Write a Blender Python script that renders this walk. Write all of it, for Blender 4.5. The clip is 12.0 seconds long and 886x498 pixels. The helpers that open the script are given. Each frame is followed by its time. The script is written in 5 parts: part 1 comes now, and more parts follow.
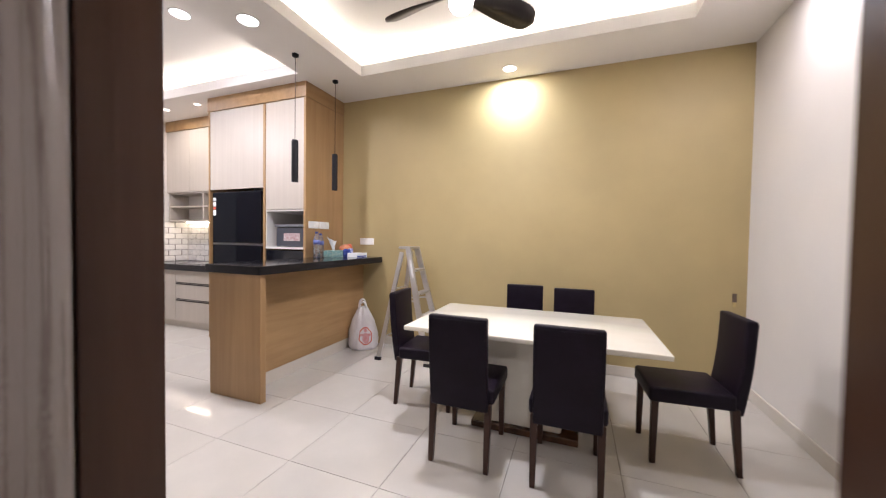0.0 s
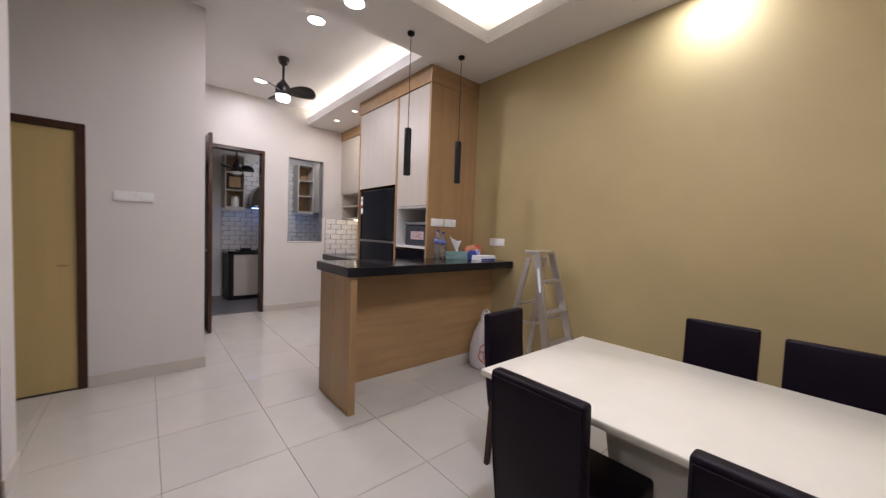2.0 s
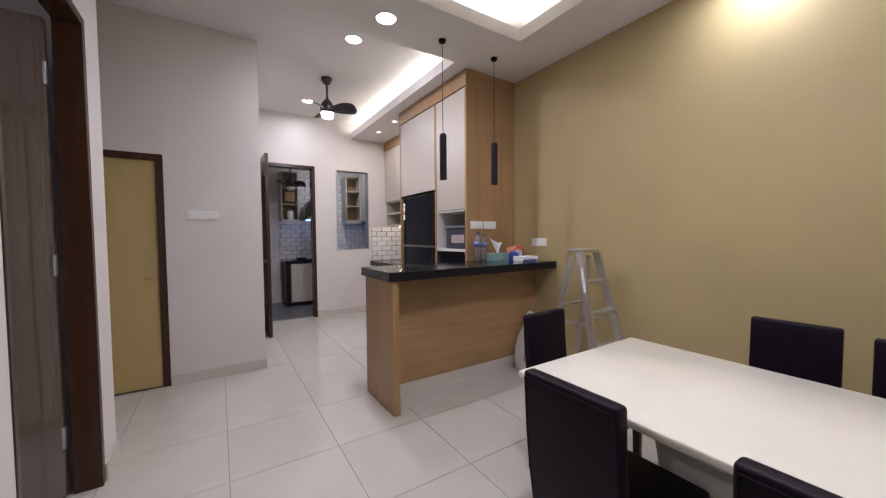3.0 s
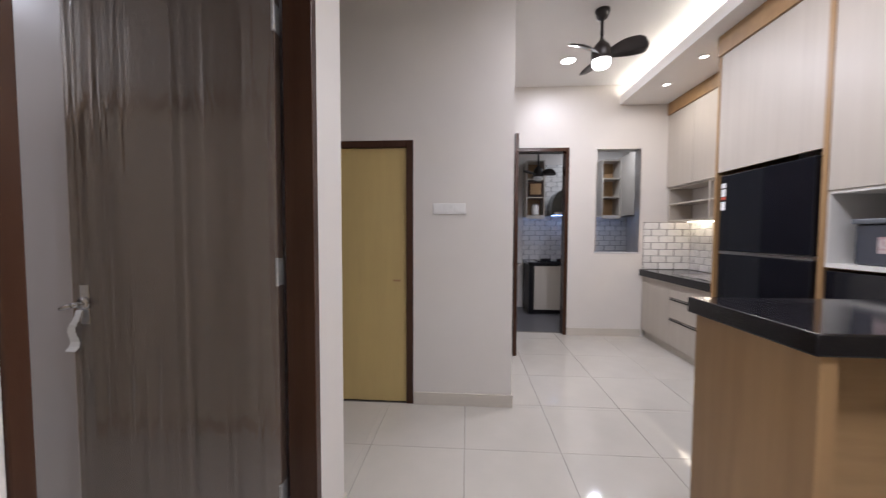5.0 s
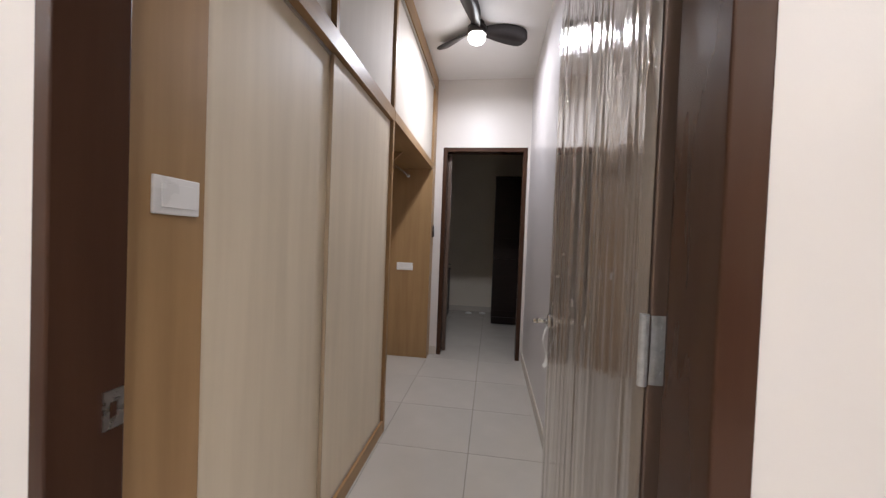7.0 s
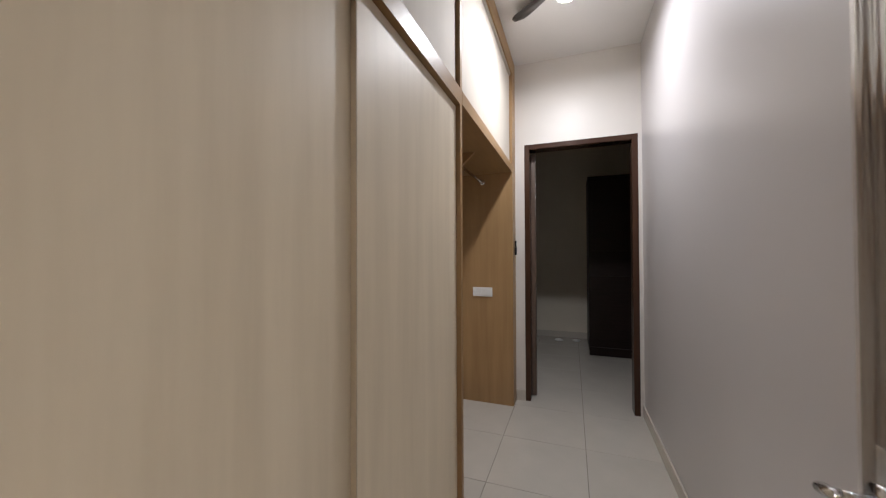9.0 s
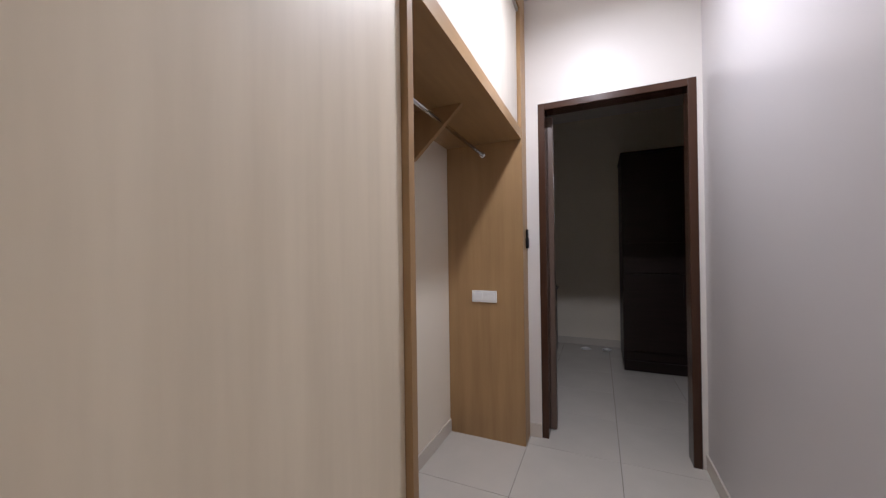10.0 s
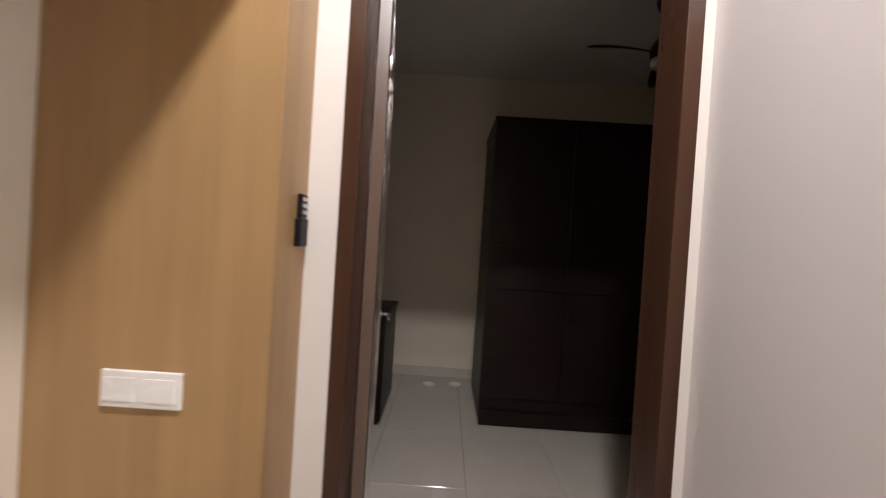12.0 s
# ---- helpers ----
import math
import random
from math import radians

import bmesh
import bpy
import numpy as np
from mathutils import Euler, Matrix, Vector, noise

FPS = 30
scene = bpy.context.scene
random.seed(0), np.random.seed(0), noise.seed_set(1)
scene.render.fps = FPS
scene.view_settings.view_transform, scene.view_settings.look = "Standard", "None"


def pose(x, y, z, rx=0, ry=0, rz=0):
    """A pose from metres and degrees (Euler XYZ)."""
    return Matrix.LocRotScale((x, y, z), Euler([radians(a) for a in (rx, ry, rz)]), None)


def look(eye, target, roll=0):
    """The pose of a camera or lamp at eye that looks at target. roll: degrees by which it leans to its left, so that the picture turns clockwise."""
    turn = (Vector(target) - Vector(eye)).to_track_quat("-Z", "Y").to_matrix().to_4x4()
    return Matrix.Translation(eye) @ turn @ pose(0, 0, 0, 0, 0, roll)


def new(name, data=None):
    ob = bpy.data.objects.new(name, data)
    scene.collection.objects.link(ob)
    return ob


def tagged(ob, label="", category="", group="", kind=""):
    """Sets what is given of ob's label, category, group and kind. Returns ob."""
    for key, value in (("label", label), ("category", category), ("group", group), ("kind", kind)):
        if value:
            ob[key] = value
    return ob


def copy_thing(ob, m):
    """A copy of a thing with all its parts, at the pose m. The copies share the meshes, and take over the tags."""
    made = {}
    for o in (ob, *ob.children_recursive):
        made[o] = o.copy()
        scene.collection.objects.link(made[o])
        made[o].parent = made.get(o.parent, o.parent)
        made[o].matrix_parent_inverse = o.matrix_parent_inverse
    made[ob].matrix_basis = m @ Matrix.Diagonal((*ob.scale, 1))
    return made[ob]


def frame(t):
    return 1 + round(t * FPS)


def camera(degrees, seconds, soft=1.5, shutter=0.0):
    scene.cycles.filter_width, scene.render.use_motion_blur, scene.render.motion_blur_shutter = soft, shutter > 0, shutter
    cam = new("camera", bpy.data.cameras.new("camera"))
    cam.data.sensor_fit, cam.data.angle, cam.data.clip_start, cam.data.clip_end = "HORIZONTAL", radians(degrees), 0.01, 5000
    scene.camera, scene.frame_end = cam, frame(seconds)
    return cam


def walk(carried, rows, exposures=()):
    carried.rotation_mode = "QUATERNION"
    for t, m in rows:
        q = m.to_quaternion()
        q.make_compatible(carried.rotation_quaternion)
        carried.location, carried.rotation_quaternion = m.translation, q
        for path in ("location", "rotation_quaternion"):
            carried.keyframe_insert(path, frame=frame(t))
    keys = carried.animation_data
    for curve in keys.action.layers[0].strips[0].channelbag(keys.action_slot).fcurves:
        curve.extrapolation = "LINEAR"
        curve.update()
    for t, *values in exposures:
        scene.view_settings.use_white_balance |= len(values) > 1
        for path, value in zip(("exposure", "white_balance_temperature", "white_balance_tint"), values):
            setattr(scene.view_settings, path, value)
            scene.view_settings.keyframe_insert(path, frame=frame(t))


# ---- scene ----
cam = camera(103.4, 12.0, soft=1.2, shutter=0.2)
PATH = [
    (0, (0.338, 0.399, 1.316), (-0.374, 2.267, 1.261), 0.9),
    (0.5, (0.174, 0.792, 1.35), (-0.71, 2.58, 1.198), -0.5),
    (1, (0.058, 1.138, 1.325), (-0.958, 2.852, 1.153), 2.4),
    (1.5, (0.109, 1.248, 1.349), (-0.851, 3.001, 1.265), -0.3),
    (2, (0.354, 1.312, 1.356), (-1.167, 2.607, 1.263), 2.1),
    (2.5, (0.442, 1.35, 1.356), (-1.2, 2.49, 1.31), -0.3),
    (4.3, (-0.2, 1.363, 1.348), (-2.057, 2.09, 1.192), -0.6),
    (4.5, (-0.396, 1.377, 1.349), (-2.31, 1.95, 1.27), -1.0),
    (5, (-0.85, 1.378, 1.372), (-2.844, 1.241, 1.282), 0.2),
    (5.5, (-1.242, 1.303, 1.364), (-3.064, 0.48, 1.333), 0.3),
    (6, (-1.492, 1.306, 1.378), (-2.522, -0.402, 1.27), 5.2),
    (6.5, (-1.699, 1.221, 1.367), (-2.037, -0.749, 1.296), 2.6),
    (7, (-1.91, 1.21, 1.37), (-1.638, -0.771, 1.33), 2.2),
    (9, (-1.731, 0.525, 1.44), (-1.039, -1.352, 1.467), -0.2),
    (9.5, (-1.716, 0.124, 1.429), (-1.103, -1.78, 1.392), 0.1),
    (10, (-1.704, -0.28, 1.418), (-0.89, -2.106, 1.426), -0.8),
    (10.5, (-1.663, -0.716, 1.433), (-0.835, -2.523, 1.65), -3.8),
    (11, (-1.634, -1.084, 1.455), (-0.58, -2.776, 1.612), 0.4),
    (11.5, (-1.593, -1.511, 1.467), (-0.922, -3.389, 1.624), -0.5),
    (12, (-1.609, -1.992, 1.453), (-1.589, -3.992, 1.43), 3.6),
]
EXPOSURES = [(0, 0.0, 6100, 16), (0.5, -0.5, 5900, 13), (1.0, -0.75, 6350, 16), (1.5, -0.74, 6300, 17), (2.5, -0.77, 6000, 17),
             (4.5, -0.62, 5900, 17), (5.0, -0.53, 5900, 13), (5.5, -0.55, 6350, 13), (6.0, -0.25, 6950, 15), (6.5, -0.18, 6400, 15),
             (7.2, -0.05, 6200, 10), (9.0, -0.14, 6350, 8), (9.5, -0.08, 6250, 12), (10.0, 0.10, 6050, 13), (10.5, 0.17, 5950, 12),
             (11.0, 0.40, 6250, 12), (11.5, 0.90, 6650, 12), (12.0, 0.86, 6900, 13)]
walk(cam, [(t, look(eye, target, roll)) for t, eye, target, roll in PATH], exposures=EXPOSURES)

# ---- light and exposure ----
world = bpy.data.worlds.new("night")
world.use_nodes = True
world.node_tree.nodes["Background"].inputs[0].default_value = (0.10, 0.13, 0.20, 1)
world.node_tree.nodes["Background"].inputs[1].default_value = 0.3
scene.world = world
scene.view_settings.exposure = 0.0
DOWN_W, SOFFIT_W, FAN_W, COVE = 26.0, 6.5, 26.0, 9.0
WARM, NEUTRAL, COOL = (1.0, 0.90, 0.78), (1.0, 0.95, 0.96), (0.96, 0.95, 1.0)


# ---- materials ----
def mat(name, base=(0.8, 0.8, 0.8), rough=0.5, metal=0.0, grain=0.0, scale=(6, 6, 6), bump=0.0, bump_scale=120.0,
        second=None, detail=4.0, spots=0.06, coat=0.0, per_piece=0.0, spec=0.5, rough_var=0.05):
    """Principled surface with variation at two scales, in metres of the thing's own space."""
    m = bpy.data.materials.new(name)
    m.use_nodes = True
    nt = m.node_tree
    b = nt.nodes["Principled BSDF"]
    b.inputs["Roughness"].default_value = rough
    b.inputs["Metallic"].default_value = metal
    b.inputs["Coat Weight"].default_value = coat
    b.inputs["Coat Roughness"].default_value = 0.06
    b.inputs["Specular IOR Level"].default_value = spec
    tc = nt.nodes.new("ShaderNodeTexCoord")
    mp = nt.nodes.new("ShaderNodeMapping")
    mp.inputs["Scale"].default_value = scale
    nt.links.new(tc.outputs["Object"], mp.inputs["Vector"])
    n1 = nt.nodes.new("ShaderNodeTexNoise")
    n1.inputs["Scale"].default_value = 1.0
    n1.inputs["Detail"].default_value = detail
    n1.inputs["Roughness"].default_value = 0.6
    nt.links.new(mp.outputs["Vector"], n1.inputs["Vector"])
    n2 = nt.nodes.new("ShaderNodeTexNoise")
    n2.inputs["Scale"].default_value = 1.3
    n2.inputs["Detail"].default_value = 3.0
    nt.links.new(tc.outputs["Object"], n2.inputs["Vector"])
    dark = second or tuple(c * (1 - grain) for c in base)
    r1 = nt.nodes.new("ShaderNodeValToRGB")
    r1.color_ramp.elements[0].position, r1.color_ramp.elements[1].position = 0.36, 0.66
    r1.color_ramp.elements[0].color, r1.color_ramp.elements[1].color = (*dark, 1), (*base, 1)
    nt.links.new(n1.outputs["Fac"], r1.inputs["Fac"])
    hsv = nt.nodes.new("ShaderNodeHueSaturation")
    mr = nt.nodes.new("ShaderNodeMapRange")
    mr.inputs["To Min"].default_value, mr.inputs["To Max"].default_value = 1 - spots, 1 + spots
    mr.inputs["From Min"].default_value, mr.inputs["From Max"].default_value = 0.3, 0.7
    nt.links.new(n2.outputs["Fac"], mr.inputs["Value"])
    value = mr.outputs["Result"]
    if per_piece:
        oi = nt.nodes.new("ShaderNodeObjectInfo")
        mr2 = nt.nodes.new("ShaderNodeMapRange")
        mr2.inputs["To Min"].default_value, mr2.inputs["To Max"].default_value = 1 - per_piece, 1 + per_piece
        nt.links.new(oi.outputs["Random"], mr2.inputs["Value"])
        mul = nt.nodes.new("ShaderNodeMath")
        mul.operation = "MULTIPLY"
        nt.links.new(value, mul.inputs[0])
        nt.links.new(mr2.outputs["Result"], mul.inputs[1])
        value = mul.outputs["Value"]
    nt.links.new(value, hsv.inputs["Value"])
    nt.links.new(r1.outputs["Color"], hsv.inputs["Color"])
    nt.links.new(hsv.outputs["Color"], b.inputs["Base Color"])
    rr = nt.nodes.new("ShaderNodeMapRange")
    rr.inputs["To Min"].default_value, rr.inputs["To Max"].default_value = max(0.02, rough - rough_var), min(1, rough + rough_var)
    nt.links.new(n1.outputs["Fac"], rr.inputs["Value"])
    nt.links.new(rr.outputs["Result"], b.inputs["Roughness"])
    if bump:
        n3 = nt.nodes.new("ShaderNodeTexNoise")
        n3.inputs["Scale"].default_value = bump_scale
        n3.inputs["Detail"].default_value = 3.0
        nt.links.new(tc.outputs["Object"], n3.inputs["Vector"])
        bp = nt.nodes.new("ShaderNodeBump")
        bp.inputs["Strength"].default_value = bump
        bp.inputs["Distance"].default_value = 0.002
        nt.links.new(n3.outputs["Fac"], bp.inputs["Height"])
        nt.links.new(bp.outputs["Normal"], b.inputs["Normal"])
    return m


def glow(name, colour, strength):
    m = bpy.data.materials.new(name)
    m.use_nodes = True
    b = m.node_tree.nodes["Principled BSDF"]
    b.inputs["Base Color"].default_value = (0.9, 0.9, 0.9, 1)
    b.inputs["Emission Color"].default_value = (*colour, 1)
    b.inputs["Emission Strength"].default_value = strength
    return m


def film(name, body, stretch, gloss=0.35, milk=0.08):
    """Thin wrinkled clear film: mostly see-through, glossy at the creases."""
    m = bpy.data.materials.new(name)
    m.use_nodes = True
    nt = m.node_tree
    nt.nodes.remove(nt.nodes["Principled BSDF"])
    out = nt.nodes["Material Output"]
    tr = nt.nodes.new("ShaderNodeBsdfTransparent")
    gl = nt.nodes.new("ShaderNodeBsdfGlossy")
    gl.inputs["Roughness"].default_value = 0.07
    gl.inputs["Color"].default_value = (0.97, 0.97, 0.97, 1)
    df = nt.nodes.new("ShaderNodeBsdfDiffuse")
    df.inputs["Color"].default_value = (*body, 1)
    fr = nt.nodes.new("ShaderNodeFresnel")
    fr.inputs["IOR"].default_value = 1.55
    tc = nt.nodes.new("ShaderNodeTexCoord")
    mp = nt.nodes.new("ShaderNodeMapping")
    mp.inputs["Scale"].default_value = stretch
    ns = nt.nodes.new("ShaderNodeTexNoise")
    ns.inputs["Scale"].default_value = 1.0
    ns.inputs["Detail"].default_value = 2.5
    ns.inputs["Roughness"].default_value = 0.5
    ns.inputs["Distortion"].default_value = 0.5
    nt.links.new(tc.outputs["Object"], mp.inputs["Vector"])
    nt.links.new(mp.outputs["Vector"], ns.inputs["Vector"])
    bp = nt.nodes.new("ShaderNodeBump")
    bp.inputs["Strength"].default_value = 0.22
    bp.inputs["Distance"].default_value = 0.006
    mp3 = nt.nodes.new("ShaderNodeMapping")
    mp3.inputs["Scale"].default_value = (stretch[0] * 2.6, stretch[1] * 2.6, stretch[2] * 16)
    ns3 = nt.nodes.new("ShaderNodeTexNoise")
    ns3.inputs["Scale"].default_value = 1.0
    ns3.inputs["Detail"].default_value = 3.0
    ns3.inputs["Distortion"].default_value = 1.2
    nt.links.new(tc.outputs["Object"], mp3.inputs["Vector"])
    nt.links.new(mp3.outputs["Vector"], ns3.inputs["Vector"])
    both = nt.nodes.new("ShaderNodeMath")
    both.operation = "MULTIPLY_ADD"
    both.inputs[1].default_value = 0.05
    nt.links.new(ns3.outputs["Fac"], both.inputs[0])
    nt.links.new(ns.outputs["Fac"], both.inputs[2])
    crumple = nt.nodes.new("ShaderNodeTexNoise")
    crumple.inputs["Scale"].default_value = 80.0
    crumple.inputs["Detail"].default_value = 2.0
    crumple.inputs["Distortion"].default_value = 0.8
    patch = nt.nodes.new("ShaderNodeTexNoise")
    patch.inputs["Scale"].default_value = 3.2
    patch.inputs["Detail"].default_value = 1.0
    where = nt.nodes.new("ShaderNodeMapRange")
    where.inputs["From Min"].default_value, where.inputs["From Max"].default_value = 0.50, 0.64
    where.inputs["To Min"].default_value, where.inputs["To Max"].default_value = 0.0, 0.6
    nt.links.new(tc.outputs["Object"], crumple.inputs["Vector"])
    nt.links.new(tc.outputs["Object"], patch.inputs["Vector"])
    nt.links.new(patch.outputs["Fac"], where.inputs["Value"])
    creased = nt.nodes.new("ShaderNodeMath")
    creased.operation = "MULTIPLY_ADD"
    nt.links.new(crumple.outputs["Fac"], creased.inputs[0])
    nt.links.new(where.outputs["Result"], creased.inputs[1])
    nt.links.new(both.outputs["Value"], creased.inputs[2])
    nt.links.new(creased.outputs["Value"], bp.inputs["Height"])
    nt.links.new(bp.outputs["Normal"], gl.inputs["Normal"])
    nt.links.new(bp.outputs["Normal"], fr.inputs["Normal"])
    add = nt.nodes.new("ShaderNodeMath")
    add.operation = "MULTIPLY_ADD"
    add.inputs[1].default_value, add.inputs[2].default_value = 1.8, gloss * 0.2
    nt.links.new(fr.outputs["Fac"], add.inputs[0])
    m1 = nt.nodes.new("ShaderNodeMixShader")
    nt.links.new(add.outputs["Value"], m1.inputs["Fac"])
    nt.links.new(tr.outputs["BSDF"], m1.inputs[1])
    nt.links.new(gl.outputs["BSDF"], m1.inputs[2])
    m2 = nt.nodes.new("ShaderNodeMixShader")
    # Milky haze in streaks; on the door wraps these also paint fold highlights.
    mp2 = nt.nodes.new("ShaderNodeMapping")
    mp2.inputs["Scale"].default_value = (stretch[0] * 1.5, stretch[1] * 1.5, stretch[2] * 1.6)
    ns2 = nt.nodes.new("ShaderNodeTexNoise")
    ns2.inputs["Scale"].default_value = 1.0
    ns2.inputs["Detail"].default_value = 7.0
    nt.links.new(tc.outputs["Object"], mp2.inputs["Vector"])
    nt.links.new(mp2.outputs["Vector"], ns2.inputs["Vector"])
    mr = nt.nodes.new("ShaderNodeMapRange")
    mr.inputs["From Min"].default_value, mr.inputs["From Max"].default_value = 0.3, 0.8
    mr.inputs["To Min"].default_value, mr.inputs["To Max"].default_value = milk * 0.5, milk * 1.6
    nt.links.new(ns2.outputs["Fac"], mr.inputs["Value"])
    nt.links.new(mr.outputs["Result"], m2.inputs["Fac"])
    nt.links.new(m1.outputs["Shader"], m2.inputs[1])
    nt.links.new(df.outputs["BSDF"], m2.inputs[2])
    nt.links.new(m2.outputs["Shader"], out.inputs["Surface"])
    return m


PAINT = mat("warm_white_paint", (0.685, 0.648, 0.607), 0.42, grain=0.03, scale=(2, 2, 2), bump=0.06, bump_scale=260, spots=0.02)
PAINT_CREAM = mat("cream_wall_paint", (0.76, 0.695, 0.58), 0.5, grain=0.03, scale=(2, 2, 2), bump=0.06, bump_scale=260, spots=0.02)
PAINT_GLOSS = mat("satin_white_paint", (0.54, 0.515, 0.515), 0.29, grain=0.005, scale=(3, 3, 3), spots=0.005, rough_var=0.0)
MUSTARD = mat("mustard_paint", (0.425, 0.33, 0.158), 0.55, spec=0.4, grain=0.07, scale=(1.5, 1.5, 1.5), bump=0.08, bump_scale=260, spots=0.03)
CEIL = mat("white_ceiling_paint", (0.80, 0.78, 0.76), 0.7, grain=0.02, scale=(2, 2, 2), bump=0.05, bump_scale=200, spots=0.02)
TILE = mat("polished_porcelain", (0.535, 0.502, 0.447), 0.07, grain=0.05, scale=(3, 3, 3), spots=0.03, per_piece=0.02, rough_var=0.02)
GROUT = mat("grey_grout", (0.20, 0.18, 0.155), 0.85, grain=0.3, scale=(20, 20, 20))
SKIRT = mat("skirting_tile", (0.60, 0.55, 0.48), 0.25, grain=0.05, scale=(4, 4, 4))
OAK = mat("oak_laminate", (0.385, 0.238, 0.110), 0.42, second=(0.315, 0.186, 0.083), scale=(13, 13, 0.8), detail=9, bump=0.05, bump_scale=300, spots=0.10)
OAK_H = mat("oak_laminate_level", (0.385, 0.238, 0.110), 0.42, second=(0.305, 0.180, 0.079), scale=(12, 1.1, 12), detail=9, bump=0.05, bump_scale=300, spots=0.12)
CREAM = mat("cream_wood_laminate", (0.50, 0.452, 0.39), 0.42, second=(0.468, 0.42, 0.36), scale=(26, 26, 0.9), detail=9, bump=0.04, bump_scale=300, spots=0.04)
WARDROBE = mat("pale_maple_laminate", (0.74, 0.635, 0.48), 0.5, second=(0.665, 0.565, 0.42), scale=(11, 11, 0.7), detail=10, bump=0.04, bump_scale=300, spots=0.04)
UPPER = mat("pale_matt_laminate", (0.61, 0.555, 0.48), 0.75, second=(0.58, 0.525, 0.45), scale=(14, 14, 0.8), detail=9, bump=0.04, bump_scale=300, spots=0.03)
MAPLE_EDGE = mat("maple_edge_strip", (0.47, 0.375, 0.26), 0.5, second=(0.42, 0.33, 0.225), scale=(20, 20, 1), spots=0.05)
DARKWOOD = mat("dark_brown_gloss_wood", (0.062, 0.029, 0.017), 0.23, spec=0.28, second=(0.048, 0.022, 0.0135), scale=(14, 14, 1), detail=4, spots=0.04)
LEAFWOOD = mat("wrapped_brown_veneer", (0.115, 0.075, 0.055), 0.35, second=(0.095, 0.061, 0.045), scale=(30, 30, 1.5), detail=6, spots=0.1)
YELLOW = mat("yellow_door_paint", (0.50, 0.375, 0.155), 0.42, grain=0.06, scale=(12, 12, 1), spots=0.05)
GRANITE = mat("black_granite", (0.009, 0.008, 0.010), 0.11, spec=0.22, second=(0.016, 0.015, 0.017), scale=(300, 300, 300), spots=0.1, rough_var=0.02)
BLACKGLASS = mat("black_glass", (0.008, 0.009, 0.013), 0.05, grain=0.1, spots=0.02, rough_var=0.01)
BLACK = mat("black_matt", (0.010, 0.009, 0.011), 0.45, spec=0.2, grain=0.2, spots=0.1)
LEATHER = mat("dark_brown_leather", (0.010, 0.006, 0.012), 0.46, spec=0.13, second=(0.007, 0.004, 0.008), scale=(9, 9, 9), bump=0.35, bump_scale=420, spots=0.12)
LEGWOOD = mat("walnut_leg", (0.045, 0.020, 0.013), 0.35, spec=0.25, second=(0.035, 0.016, 0.010), scale=(60, 60, 3), spots=0.1)
MARBLE = mat("cream_marble", (0.715, 0.675, 0.58), 0.12, second=(0.67, 0.63, 0.53), scale=(3, 3, 3), spots=0.02, detail=8, rough_var=0.03)
BROWNMARBLE = mat("brown_marble", (0.10, 0.045, 0.022), 0.12, second=(0.03, 0.014, 0.008), scale=(9, 9, 9), spots=0.2, detail=8)
ALU = mat("brushed_aluminium", (0.66, 0.64, 0.62), 0.42, 1.0, grain=0.1, scale=(10, 10, 120), spots=0.05)
CHROME = mat("chrome", (0.72, 0.72, 0.72), 0.14, 1.0, grain=0.05)
WHITE = mat("white_plastic", (0.80, 0.79, 0.77), 0.28, grain=0.02, spots=0.01)
CARCASS = mat("white_melamine", (0.70, 0.68, 0.65), 0.45, grain=0.02)
BAGMAT = mat("white_bag_plastic", (0.70, 0.66, 0.66), 0.32, grain=0.12, scale=(14, 14, 5), bump=0.5, bump_scale=45)
REDPRINT = mat("red_print", (0.50, 0.06, 0.06), 0.35, second=(0.62, 0.16, 0.06), scale=(40, 40, 40))
BAGPRINT = mat("faded_red_print", (0.56, 0.20, 0.20), 0.4, second=(0.64, 0.36, 0.36), scale=(30, 30, 30))
BLUEPRINT = mat("blue_print", (0.03, 0.06, 0.30), 0.4, grain=0.2, scale=(40, 40, 40))
ORANGE = mat("orange_wrap", (0.62, 0.09, 0.02), 0.35, second=(0.72, 0.42, 0.25), scale=(28, 28, 28), spots=0.2)
TEAL = mat("teal_patterned_card", (0.10, 0.30, 0.30), 0.5, second=(0.35, 0.45, 0.40), scale=(45, 45, 45))
PAPER = mat("white_tissue", (0.82, 0.82, 0.82), 0.8, grain=0.04)
BRICK = mat("white_glazed_brick_tile", (0.74, 0.72, 0.70), 0.28, grain=0.04, scale=(8, 8, 8), per_piece=0.05)
JOINT = mat("dark_joint", (0.15, 0.142, 0.135), 0.9, grain=0.2)
GREYFLOOR = mat("grey_floor_tile", (0.11, 0.105, 0.11), 0.4, grain=0.15, scale=(5, 5, 5))
FANBLADE = mat("dark_fan_blade", (0.022, 0.016, 0.014), 0.3, second=(0.014, 0.010, 0.009), scale=(30, 4, 4), spots=0.1)
STEEL = mat("stainless_steel", (0.55, 0.55, 0.55), 0.28, 1.0, grain=0.1, scale=(4, 60, 60))
ZINC = mat("dull_zinc", (0.50, 0.50, 0.49), 0.5, 0.5, grain=0.25, scale=(60, 60, 60), bump=0.3)
GREYBOX = mat("grey_translucent_plastic", (0.055, 0.06, 0.075), 0.25, grain=0.1)
# Near-black colour that paints the shade in gaps between cabinet fronts.
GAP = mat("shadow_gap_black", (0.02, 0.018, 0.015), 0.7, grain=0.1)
WRAP = film("clear_wrap", (0.66, 0.56, 0.48), (24, 24, 0.10), gloss=0.3, milk=0.19)
# Whitish film for crease ridges; the pale colour stands in for glints.
CREASE_GLINT = film("pale_crease_glint", (0.86, 0.84, 0.83), (24, 24, 0.3), gloss=1.6, milk=0.20)
